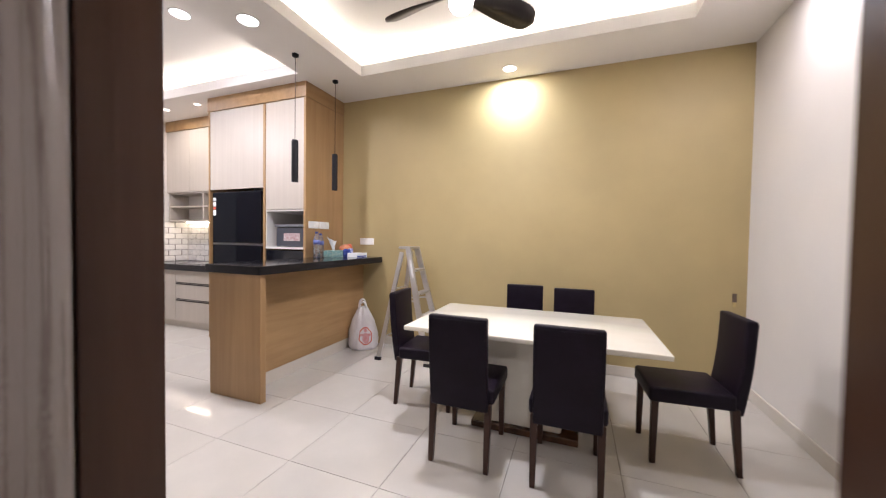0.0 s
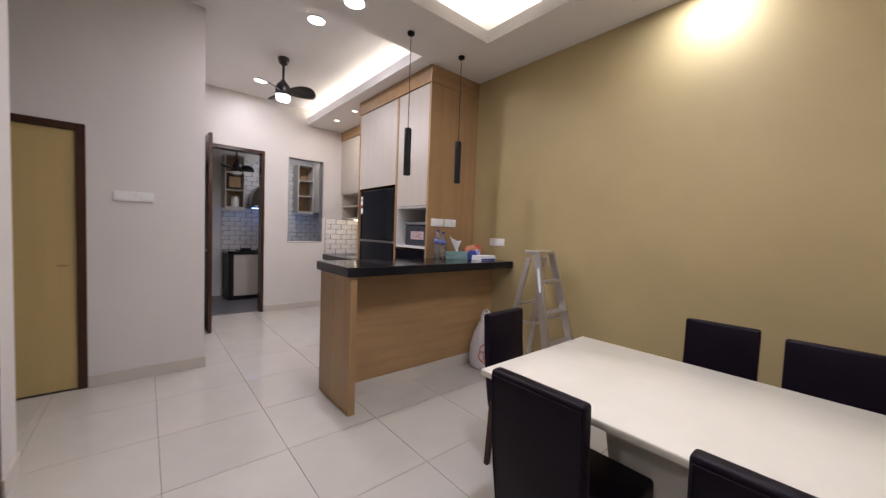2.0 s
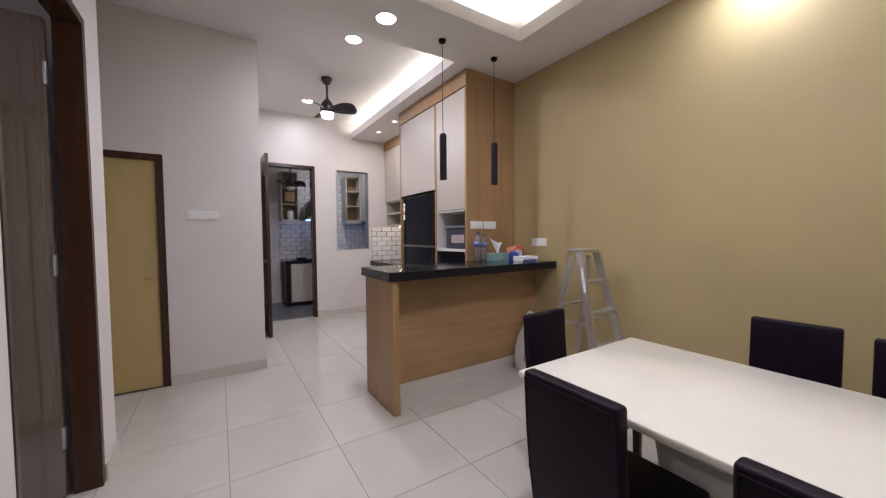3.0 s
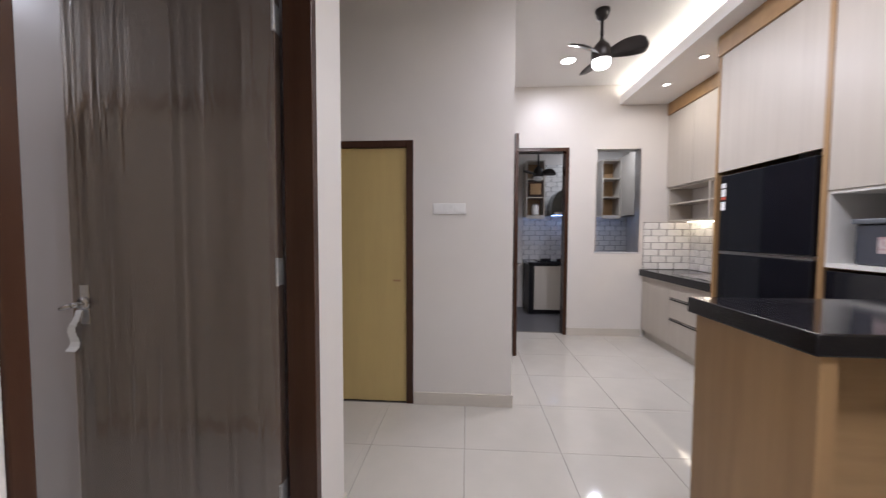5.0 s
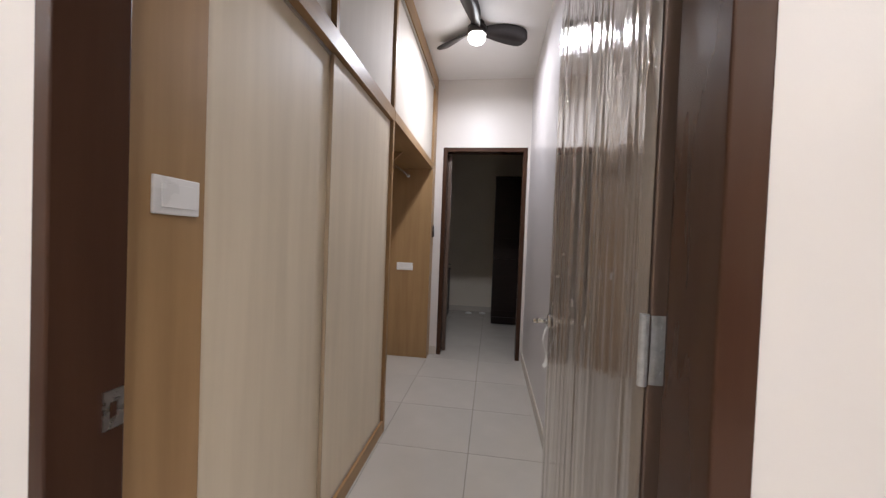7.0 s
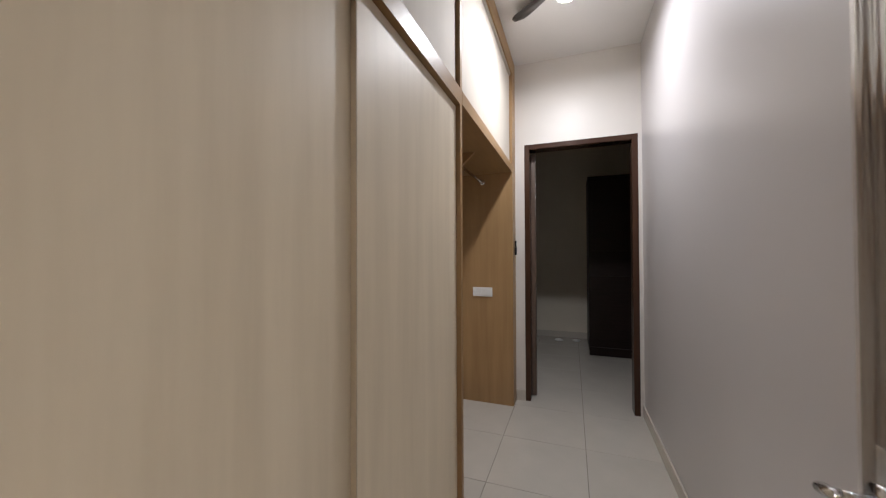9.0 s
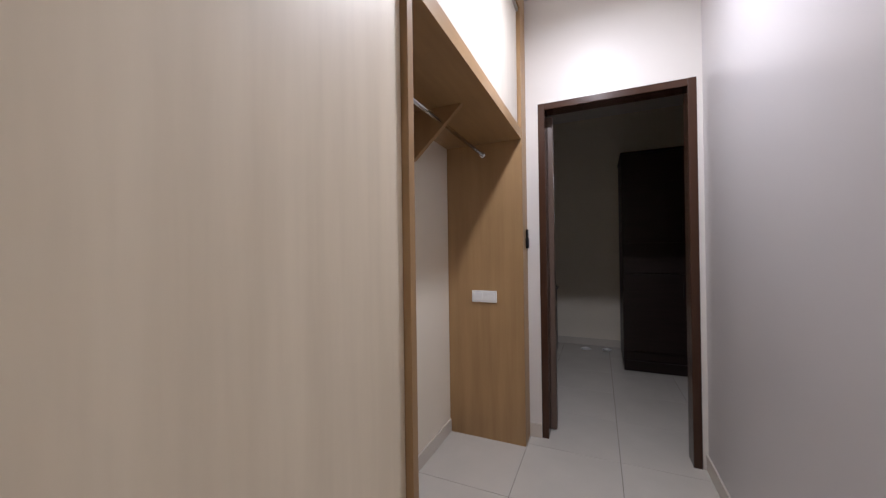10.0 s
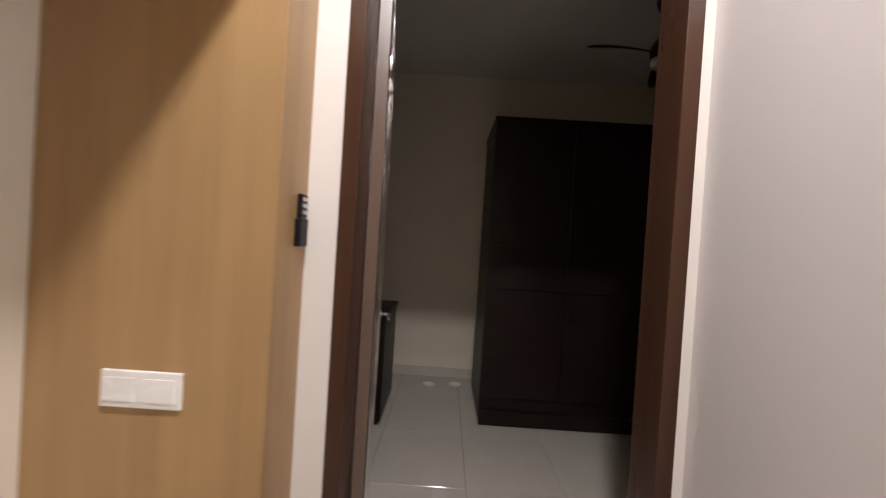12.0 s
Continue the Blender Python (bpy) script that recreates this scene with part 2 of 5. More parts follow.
CLEAR = film("clear_bottle", (0.75, 0.78, 0.85), (6, 6, 6), gloss=0.3, milk=0.09)
LAMP = glow("lamp_diffuser", (1.0, 0.95, 0.88), 14.0)
SMALL_LAMP = glow("small_lamp_diffuser", (1.0, 0.9, 0.75), 9.0)
FAN_LAMP = glow("fan_lamp_diffuser", (1.0, 0.97, 0.93), 14.0)
LED = glow("warm_led_strip", (1.0, 0.90, 0.72), COVE * 8)
LED_SHELF = glow("shelf_led_strip", (1.0, 0.85, 0.62), 40.0)
LED_WET = glow("wet_kitchen_led", (0.30, 0.50, 1.0), 15.0)


# ---- building helpers ----
ORIGIN = {}


def box(bm, x0, x1, y0, y1, z0, z1, bevel=0.0, segs=2):
    x0, x1, y0, y1, z0, z1 = min(x0, x1), max(x0, x1), min(y0, y1), max(y0, y1), min(z0, z1), max(z0, z1)
    v = [bm.verts.new(p) for p in ((x0, y0, z0), (x1, y0, z0), (x1, y1, z0), (x0, y1, z0), (x0, y0, z1), (x1, y0, z1), (x1, y1, z1), (x0, y1, z1))]
    f = [bm.faces.new([v[i] for i in q]) for q in ((3, 2, 1, 0), (4, 5, 6, 7), (0, 1, 5, 4), (1, 2, 6, 5), (2, 3, 7, 6), (3, 0, 4, 7))]
    if bevel:
        edges = list({e for q in f for e in q.edges})
        bmesh.ops.bevel(bm, geom=edges, offset=bevel, segments=segs, affect="EDGES", profile=0.5)
    return bm


def boxes(*items, bevel=0.0):
    bm = bmesh.new()
    for b in items:
        box(bm, *b, bevel=bevel)
    return bm


def prism(bm, outline, axis, a, b):
    """A flat outline (two coordinates) drawn out along an axis from a to b."""
    def place(p, h):
        return {"x": (h, p[0], p[1]), "y": (p[0], h, p[1]), "z": (p[0], p[1], h)}[axis]
    lo = [bm.verts.new(place(p, a)) for p in outline]
    hi = [bm.verts.new(place(p, b)) for p in outline]
    n = len(outline)
    bm.faces.new(lo[::-1])
    bm.faces.new(hi)
    for i in range(n):
        bm.faces.new((lo[i], lo[(i + 1) % n], hi[(i + 1) % n], hi[i]))
    bmesh.ops.recalc_face_normals(bm, faces=bm.faces[:])
    return bm


def lathe(bm, cx, cy, profile, n=24):
    """A turned shape about a vertical axis: profile of (radius, z)."""
    rings = []
    for r, z in profile:
        rings.append([bm.verts.new((cx + r * math.cos(i * 2 * math.pi / n), cy + r * math.sin(i * 2 * math.pi / n), z)) for i in range(n)])
    for a, b in zip(rings, rings[1:]):
        for i in range(n):
            bm.faces.new((a[i], a[(i + 1) % n], b[(i + 1) % n], b[i]))
    bm.faces.new(rings[0][::-1])
    bm.faces.new(rings[-1])
    bmesh.ops.recalc_face_normals(bm, faces=bm.faces[:])
    return bm


def tube(bm, points, r, n=10):
    """A round bar along a line of points."""
    pts = [Vector(p) for p in points]
    rings = []
    for i, p in enumerate(pts):
        d = (pts[min(i + 1, len(pts) - 1)] - pts[max(i - 1, 0)]).normalized()
        u = d.orthogonal().normalized() if i == 0 else (u - d * u.dot(d)).normalized()
        w = d.cross(u)
        rad = r[i] if isinstance(r, (list, tuple)) else r
        rings.append([bm.verts.new(p + rad * (math.cos(k * 2 * math.pi / n) * u + math.sin(k * 2 * math.pi / n) * w)) for k in range(n)])
    for a, b in zip(rings, rings[1:]):
        for k in range(n):
            bm.faces.new((a[k], a[(k + 1) % n], b[(k + 1) % n], b[k]))
    bm.faces.new(rings[0][::-1])
    bm.faces.new(rings[-1])
    bmesh.ops.recalc_face_normals(bm, faces=bm.faces[:])
    return bm


def beam(bm, a, b, w, d, side=(0, 1, 0)):
    """A straight square bar from a to b, w across along side and d the other way."""
    a, b, s = Vector(a), Vector(b), Vector(side)
    t = (b - a).normalized()
    s = (s - t * s.dot(t)).normalized()
    q = t.cross(s)
    v = [bm.verts.new(p + s * (w / 2 * i) + q * (d / 2 * j)) for p in (a, b) for i, j in ((-1, -1), (1, -1), (1, 1), (-1, 1))]
    for f in ((3, 2, 1, 0), (4, 5, 6, 7), (0, 1, 5, 4), (1, 2, 6, 5), (2, 3, 7, 6), (3, 0, 4, 7)):
        bm.faces.new([v[i] for i in f])
    bmesh.ops.recalc_face_normals(bm, faces=bm.faces[:])
    return bm


def smooth(bm, on=True):
    for f in bm.faces:
        f.smooth = on
    return bm


def thing(name, at, label, category, group="", kind=""):
    ob = new(name)
    ob.empty_display_size = 0.1
    ob.location = at
    ORIGIN[name if ob.name == name else ob.name] = Vector(at)
    return tagged(ob, label, category, group, kind)


def part(name, bm, material, parent, label=""):
    """Links a bmesh, given in world places, as one mesh object under a thing or a part."""
    root = parent
    while root.parent:
        root = root.parent
    origin = ORIGIN.get(root.name, Vector((0, 0, 0)))
    bmesh.ops.translate(bm, verts=bm.verts[:], vec=-origin)
    me = bpy.data.meshes.new(name)
    bm.to_mesh(me)
    bm.free()
    me.materials.append(material)
    ob = new(name, me)
    ob.parent = parent
    if label:
        ob["label"] = label
    return ob


def solid(name, bm, material, label="", category="", kind="structure", group=""):
    """One mesh at top level, in world places."""
    me = bpy.data.meshes.new(name)
    bm.to_mesh(me)
    bm.free()
    me.materials.append(material)
    return tagged(new(name, me), label, category, group, kind)


# ---- fixed numbers of the plan (metres) ----
DOOR_N, DOOR_S = 0.786, 0.68      # faces of the wall with the two bedroom doors
NORTH = 4.207                     # mustard wall
KNORTH = 4.30                     # kitchen north wall
EAST = 1.745
WEST = -5.653
HALL = -3.588                     # wall with the yellow door
CORNER = 1.733                    # its end, where the kitchen widens
PASS = -2.47
COR_W = -2.32                     # wardrobe corridor, west wall
COR_B = -0.618                    # wall behind the wardrobe
COR_S = -2.985                    # end wall
TOP, DROP, LIP = 3.315, 3.056, 3.165
HEAD = 2.51                       # top of the tall door frames

# ---- structure: walls ----
Z0 = -0.02
solid("wall_north", boxes((-2.62, EAST + 0.15, NORTH, NORTH + 0.15, Z0, TOP)), MUSTARD, "mustard painted plaster dining wall", "wall")
solid("wall_kitchen_north", boxes((WEST - 0.15, -2.62, KNORTH, KNORTH + 0.15, Z0, TOP)), PAINT, "warm white plaster wall behind kitchen cabinets", "wall")
solid("wall_east", boxes((EAST, EAST + 0.15, DOOR_S, NORTH, Z0, TOP)), PAINT, "warm white plaster side wall of dining room", "wall")
solid("wall_doors", boxes((PASS, -2.204, DOOR_S, DOOR_N, Z0, TOP), (-2.204, -1.248, DOOR_S, DOOR_N, HEAD, TOP),
                          (-1.248, -0.366, DOOR_S, DOOR_N, Z0, TOP), (-0.366, 0.593, DOOR_S, DOOR_N, HEAD, TOP),
                          (0.593, EAST, DOOR_S, DOOR_N, Z0, TOP)), PAINT, "warm white plaster wall with two bedroom doorways", "wall")
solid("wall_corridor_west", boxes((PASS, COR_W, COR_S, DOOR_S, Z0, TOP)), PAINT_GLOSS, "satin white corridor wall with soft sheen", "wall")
solid("wall_passage_end", boxes((HALL - 0.15, PASS, -0.75, -0.6, Z0, TOP)), PAINT, "plain white wall closing the passage", "wall")
solid("wall_hall", boxes((HALL - 0.15, HALL, -0.6, -0.02, Z0, TOP), (HALL - 0.15, HALL, -0.02, 0.955, 2.097, TOP),
                         (HALL - 0.15, HALL, 0.955, CORNER, Z0, TOP)), PAINT, "warm white plaster wall with yellow door", "wall")
solid("wall_kitchen_south", boxes((WEST - 0.15, HALL - 0.15, CORNER - 0.15, CORNER, Z0, TOP)), PAINT, "warm white plaster wall beside kitchen door", "wall")
solid("wall_west", boxes((WEST - 0.15, WEST, CORNER, 1.755, Z0, TOP), (WEST - 0.15, WEST, 1.755, 2.73, 2.515, TOP),
                         (WEST - 0.15, WEST, 2.73, 3.076, Z0, TOP), (WEST - 0.15, WEST, 3.076, 3.66, Z0, 1.11),
                         (WEST - 0.15, WEST, 3.076, 3.66, 2.50, TOP), (WEST - 0.15, WEST, 3.66, KNORTH, Z0, TOP)),
      PAINT, "warm white plaster kitchen wall with doorway and pass-through", "wall")
solid("wall_corridor_end", boxes((PASS, -2.29, COR_S - 0.13, COR_S, Z0, TOP), (-2.29, -1.295, COR_S - 0.13, COR_S, 2.508, TOP),
                                 (-1.295, COR_B + 0.15, COR_S - 0.13, COR_S, Z0, TOP)), PAINT, "warm white corridor end wall with open doorway", "wall")
solid("wall_wardrobe_back", boxes((COR_B, COR_B + 0.15, COR_S, DOOR_S, Z0, TOP)), PAINT_CREAM, "cream plaster wall behind the open wardrobe", "wall")
solid("wall_dark_room_south", boxes((-4.45, COR_B + 0.15, -6.0, -5.85, Z0, TOP)), PAINT_CREAM, "plain plaster wall of the unlit room", "wall")
solid("wall_dark_room_west", boxes((-4.45, -4.30, -5.85, COR_S - 0.13, Z0, TOP)), PAINT_CREAM, "plain plaster wall of the unlit room", "wall")
solid("wall_dark_room_east", boxes((COR_B, COR_B + 0.15, -5.85, COR_S - 0.13, Z0, TOP)), PAINT_CREAM, "plain plaster wall of the unlit room", "wall")
solid("wall_dark_room_north", boxes((-4.30, PASS, COR_S - 0.13, COR_S, Z0, TOP)), PAINT_CREAM, "plain plaster wall of the unlit room", "wall")
solid("wall_bedroom_south", boxes((COR_B + 0.15, EAST + 0.15, -3.0, -2.85, Z0, TOP)), PAINT, "plain bedroom wall", "wall")
solid("wall_bedroom_east", boxes((EAST, EAST + 0.15, -2.85, DOOR_S, Z0, TOP)), PAINT, "plain bedroom wall", "wall")
solid("wall_wet_west", boxes((-7.65, -7.50, 0.9, 4.45, Z0, 3.0)), PAINT, "plain wet kitchen wall", "wall")
solid("wall_wet_south", boxes((-7.50, WEST - 0.15, 0.9, 1.05, Z0, 3.0)), PAINT, "plain wet kitchen wall", "wall")
solid("wall_wet_north", boxes((-7.50, WEST - 0.15, KNORTH, KNORTH + 0.15, Z0, 3.0)), PAINT, "plain wet kitchen wall", "wall")
solid("wall_wet_east", boxes((WEST - 0.15, WEST - 0.13, 1.05, CORNER - 0.15, Z0, 3.0)), PAINT, "plain wet kitchen wall", "wall")

# ---- structure: ceilings ----
solid("ceiling", boxes((WEST - 0.15, EAST + 0.15, -6.0, 4.45, TOP, TOP + 0.12)), CEIL, "plain white painted upper ceiling", "ceiling")
solid("ceiling_wet", boxes((-7.65, WEST - 0.15, 0.9, 4.45, 3.0, 3.1)), CEIL, "plain white wet kitchen ceiling", "ceiling")
TX0, TX1, TY0, TY1 = -1.87, 1.153, 1.40, 3.64
solid("ceiling_drop", boxes((-2.468, TX0, DOOR_N, NORTH, DROP, LIP), (TX1, EAST, DOOR_N, NORTH, DROP, LIP),
                            (TX0, TX1, TY1, NORTH, DROP, LIP), (TX0, TX1, DOOR_N, TY0, DROP, LIP),
                            (WEST, -2.468, 3.36, KNORTH, DROP, LIP), (-2.468, -2.40, DOOR_N, 3.36, LIP, TOP)),
      CEIL, "white plasterboard dropped ceiling with recessed lit tray", "ceiling")

# ---- structure: floor slab below the tiles ----
solid("floor", boxes((WEST - 0.15, EAST + 0.15, -6.0, 4.45, -0.12, -0.004)), GROUT, "cement floor bed showing as grey tile joints", "floor")
solid("floor_wet", boxes((-7.65, WEST - 0.152, 0.9, 4.45, -0.10, -0.012)), GREYFLOOR, "dark grey wet kitchen floor tiles", "floor")


# ---- skirting ----
def skirting(x0, x1, y0, y1, h=0.10):
    bm = bmesh.new()
    box(bm, x0, x1, y0, y1, 0.0, h, bevel=0.002, segs=1)
    return solid("baseboard", bm, SKIRT, "pale beige tile skirting along the wall", "baseboard")


S = 0.012
skirting(-1.92, EAST - S, NORTH - S, NORTH)
skirting(EAST - S, EAST, DOOR_N, NORTH)
skirting(0.593, EAST - S, DOOR_N, DOOR_N + S)
skirting(-1.248, -0.366, DOOR_N, DOOR_N + S)
skirting(PASS - S, -2.204, DOOR_N, DOOR_N + S)
skirting(PASS - S, PASS, -0.6, DOOR_N)
skirting(HALL, HALL + S, 0.957, CORNER + S)
skirting(HALL, HALL + S, -0.6, -0.022)
skirting(-5.60, HALL, CORNER, CORNER + S)
skirting(WEST, WEST + S, 2.732, 3.69)
skirting(COR_W, COR_W + S, COR_S, -0.0 + DOOR_S)
skirting(COR_B - S, COR_B, -2.81, -1.21)
skirting(-1.295, -1.207, COR_S, COR_S + S)
skirting(-4.3, COR_B, -5.85, -5.85 + S)
skirting(-4.3, -2.29, COR_S - 0.13 - S, COR_S - 0.13)


# ---- doorways ----
def door_frame(name, axis, face0, face1, a0, a1, top, w, label, w_last=None):
    """A dark frame lining an opening; axis is the way the wall runs; a0 to a1 are its outer edges."""
    root = thing(name, (0, 0, 0), label, "door frame", kind="structure")
    p0, p1 = face0 - 0.004, face1 + 0.004
    w1 = w_last or w

    def put(part_name, u0, u1, v0, v1, z0, z1):
        bm = bmesh.new()
        if axis == "x":
            box(bm, u0, u1, v0, v1, z0, z1, bevel=0.003)
        else:
            box(bm, v0, v1, u0, u1, z0, z1, bevel=0.003)
        part(part_name, bm, DARKWOOD, root)
    put("jamb", a0 + 0.001, a0 + w, p0, p1, 0, top)
    put("jamb", a1 - w1, a1 - 0.001, p0, p1, 0, top)
    put("head", a0 + w, a1 - w1, p0, p1, top - w, top - 0.001)
    return root


door_frame("door_frame_bedroom", "x", DOOR_S, DOOR_N, -0.366, 0.593, HEAD, 0.045, "dark brown glossy wooden frame of bedroom doorway")
door_frame("door_frame_corridor", "x", DOOR_S, DOOR_N, -2.204, -1.248, HEAD, 0.045, "dark brown glossy wooden frame of corridor doorway", 0.030)
door_frame("door_frame_end", "x", COR_S - 0.13, COR_S, -2.29, -1.295, 2.508, 0.05, "dark brown wooden frame at the corridor end")
door_frame("door_frame_kitchen", "y", WEST - 0.15, WEST, 1.755, 2.73, 2.515, 0.05, "dark brown wooden frame of wet kitchen doorway")
door_frame("door_frame_yellow", "y", HALL - 0.15, HALL, -0.02, 0.955, 2.097, 0.055, "dark brown wooden frame round a yellow door")


def lever(parent, x, y, z, out, along, material=CHROME):
    """A lever handle on a round rose; out and along are unit directions."""
    o, a, c = Vector(out), Vector(along), Vector((x, y, z))
    bm = bmesh.new()
    tube(bm, [c, c + o * 0.012], 0.026, 18)
    tube(bm, [c + o * 0.01, c + o * 0.05], 0.010, 12)
    tube(bm, [c + o * 0.05, c + o * 0.055 + a * 0.02, c + o * 0.055 + a * 0.11, c + o * 0.045 + a * 0.125], [0.010, 0.010, 0.009, 0.007], 12)
    smooth(bm)
    h = part("handle", bm, material, parent, "bright metal lever handle")
    return h


def wrapped_leaf(name, x_face, thick, y0, y1, top, side, label, seed):
    """A tall veneered leaf standing open along y, wrapped in creased clear film on both sides."""
    root = thing(name, (x_face, y1, 0), label, "door", kind="structure")
    bm = bmesh.new()
    box(bm, x_face - thick, x_face, y0, y1, 0.008, top, bevel=0.003)
    part("leaf", bm, LEAFWOOD, root)
    rnd = random.Random(seed)
    for face, sign in ((x_face, 1), (x_face - thick, -1)):
        bm = bmesh.new()
        nu, nv = 170, 46
        folds = []
        for k in range(34):
            tight = rnd.random() ** 2
            folds.append((rnd.random() if k < 24 else rnd.uniform(0.87, 0.99), 0.004 + 0.010 * tight, rnd.uniform(0.0008, 0.003), rnd.uniform(-0.05, 1.0), rnd.uniform(0.08, 0.5), rnd.uniform(-0.05, 0.05), rnd.uniform(0, 6.28)))
        grid = []
        for i in range(nu + 1):
            row = []
            u = i / nu
            y = y0 + (y1 - y0) * u
            for j in range(nv + 1):
                v = j / nv
                z = 0.012 + (top - 0.016) * v
                d = 0.003 + 0.0022 * noise.noise((u * 16, v * 0.5, seed * 3.1)) + 0.0012 * max(0, noise.noise((u * 7 + v * 2, v * 3 - u * 3, seed)))
                for at, wide, high, mid, reach, lean, ph in folds:
                    off = (u - at - lean * (v - mid) - 0.004 * math.sin(v * 11 + ph)) / wide
                    if abs(off) < 3:
                        d += high * math.exp(-off * off) * math.exp(-((v - mid) / reach) ** 4)
                row.append(bm.verts.new((face + sign * max(0.0015, d), y, z)))
            grid.append(row)
        for i in range(nu):
            for j in range(nv):
                bm.faces.new((grid[i][j], grid[i + 1][j], grid[i + 1][j + 1], grid[i][j + 1]))
        smooth(bm)
        part("plastic_wrap", bm, WRAP, root, "creased clear plastic film")
        # Thin crease ridges, most near top and hinge, with glints painted as pale colour.
        bm = bmesh.new()
        for k in range(84):
            if k < 42:
                u, v = rnd.uniform(0.06, 0.94), 0.72 + 0.26 * rnd.random() ** 0.7
            elif k < 80:
                u, v = 0.985 - 0.10 * rnd.random() ** 1.6, rnd.uniform(0.66, 0.985)
            else:
                u, v = rnd.uniform(0.1, 0.9), rnd.uniform(0.1, 0.6)
            y, z = y0 + (y1 - y0) * u, 0.012 + (top - 0.016) * v
            long = 0.010 + 0.04 * rnd.random() ** 2.2
            lean, wide, lift = rnd.gauss(0, 0.12), rnd.uniform(0.0005, 0.0016), rnd.uniform(0.004, 0.006)
            rows = []
            for e in range(5):
                t = e / 4 - 0.5
                my, mz = y + math.sin(lean) * long * t + 0.0006 * math.sin(5 * t + k), min(top - 0.003, max(0.014, z + math.cos(lean) * long * t))
                w = wide * (1 - 3.2 * t * t)
                rows.append([bm.verts.new((face + sign * (lift + d), my + q * w, mz)) for q, d in ((-1, -0.003), (0, 0.0012), (1, -0.003))])
            for p, q in zip(rows, rows[1:]):
                for e in range(2):
                    bm.faces.new((p[e], p[e + 1], q[e + 1], q[e]))
        part("film_crease_glints", bm, CREASE_GLINT, root, "sharp creases in the film, coloured pale in place of glints")
    return root


leaf = wrapped_leaf("door_corridor", -2.150, 0.042, -0.215, 0.65, 2.455, 1, "open brown veneer door still wrapped in clear plastic", 3)
lever(leaf, -2.146, -0.155, 1.085, (1, 0, 0), (0, -0.35, -0.1))
bm = bmesh.new()
box(bm, -2.150, -2.144, -0.176, -0.136, 1.0, 1.16, bevel=0.002)
part("handle_plate", bm, CHROME, leaf)
bm = bmesh.new()
for i in range(9):
    t0, t1 = i / 9, (i + 1) / 9
    pts = [(-2.135 + 0.01 * math.sin(6 * t), -0.17 - 0.05 * t + 0.01 * math.sin(9 * t), 1.06 - 0.17 * t) for t in (t0, t1)]
    wd = 0.012 + 0.012 * t0
    q = [bm.verts.new(p) for p in ((pts[0][0], pts[0][1] - wd, pts[0][2]), (pts[0][0], pts[0][1] + wd, pts[0][2]), (pts[1][0] + 0.004, pts[1][1] + wd + 0.001, pts[1][2]), (pts[1][0] + 0.004, pts[1][1] - wd - 0.001, pts[1][2]))]
    bm.faces.new(q)
bmesh.ops.remove_doubles(bm, verts=bm.verts[:], dist=0.003)
part("torn_wrap", smooth(bm), PAPER, leaf, "torn end of clear wrapping")
for z in (0.32, 1.22, 2.18):
    bm = boxes((-2.1885, -2.1515, 0.6502, 0.6525, z - 0.052, z + 0.052))
    for dz in (-0.035, 0.0, 0.035):
        tube(bm, [(-2.170, 0.6525, z + dz), (-2.170, 0.6540, z + dz)], 0.005, 8)
    tube(bm, [(-2.142, 0.651, z - 0.054), (-2.142, 0.651, z + 0.054)], 0.007, 10)
    part("hinge", bm, ZINC, leaf, "bare steel butt hinge")

leaf = wrapped_leaf("door_bedroom", -0.292, 0.042, -0.22, 0.657, 2.455, 1, "open bedroom door wrapped in clear plastic", 8)
lever(leaf, -0.288, -0.15, 1.05, (1, 0, 0), (0, 1, 0))
leaf = wrapped_leaf("door_end", -1.345, 0.042, -3.99, -3.125, 2.45, 1, "open brown door in the unlit room, plastic wrapped", 5)
lever(leaf, -1.387, -3.92, 1.05, (-1, 0, 0), (0, 1, 0))
leaf.rotation_euler = (0, 0, radians(9))

kd = thing("door_kitchen", (WEST, 1.82, 0), "dark brown kitchen door standing open", "door", kind="structure")
part("leaf", boxes((WEST + 0.02, -4.735, 1.865, 1.905, 0.008, 2.46), bevel=0.003), DARKWOOD, kd)
lever(kd, -4.80, 1.905, 1.03, (0, 1, 0), (-1, 0, 0))
lever(kd, -4.80, 1.865, 1.03, (0, -1, 0), (-1, 0, 0))
kd.rotation_euler = (0, 0, radians(1.8))

yd = thing("door_yellow", (HALL, 0.45, 0), "closed flat yellow painted door", "door", kind="structure")
part("leaf", boxes((HALL - 0.056, HALL - 0.016, 0.036, 0.899, 0.008, 2.04), bevel=0.003), YELLOW, yd)
part("finger_pull", boxes((HALL - 0.0165, HALL - 0.013, 0.79, 0.85, 0.985, 1.0), bevel=0.001), OAK, yd)

bm = bmesh.new()
for y0, y1, z0, z1 in ((0.681, 0.713, 1.03, 1.048), (0.681, 0.713, 1.076, 1.096), (0.681, 0.690, 1.048, 1.076), (0.704, 0.713, 1.048, 1.076)):
    box(bm, -1.2815, -1.278, y0, y1, z0, z1)
tagged(solid("strike_plate", bm, STEEL, "steel strike plate on the dark door jamb", "strike plate", kind="fixture"))

# pass-through window lining
win = thing("window_1", (WEST, 3.37, 1.11), "grey framed pass-through opening without glass", "window", kind="structure")
part("sill", boxes((WEST - 0.154, WEST + 0.006, 3.078, 3.658, 1.105, 1.125), bevel=0.002), PAINT_GLOSS, win)
for y0, y1 in ((3.077, 3.092), (3.644, 3.659)):
    part("window_frame", boxes((WEST - 0.153, WEST + 0.004, y0, y1, 1.125, 2.485), bevel=0.002), ALU, win)
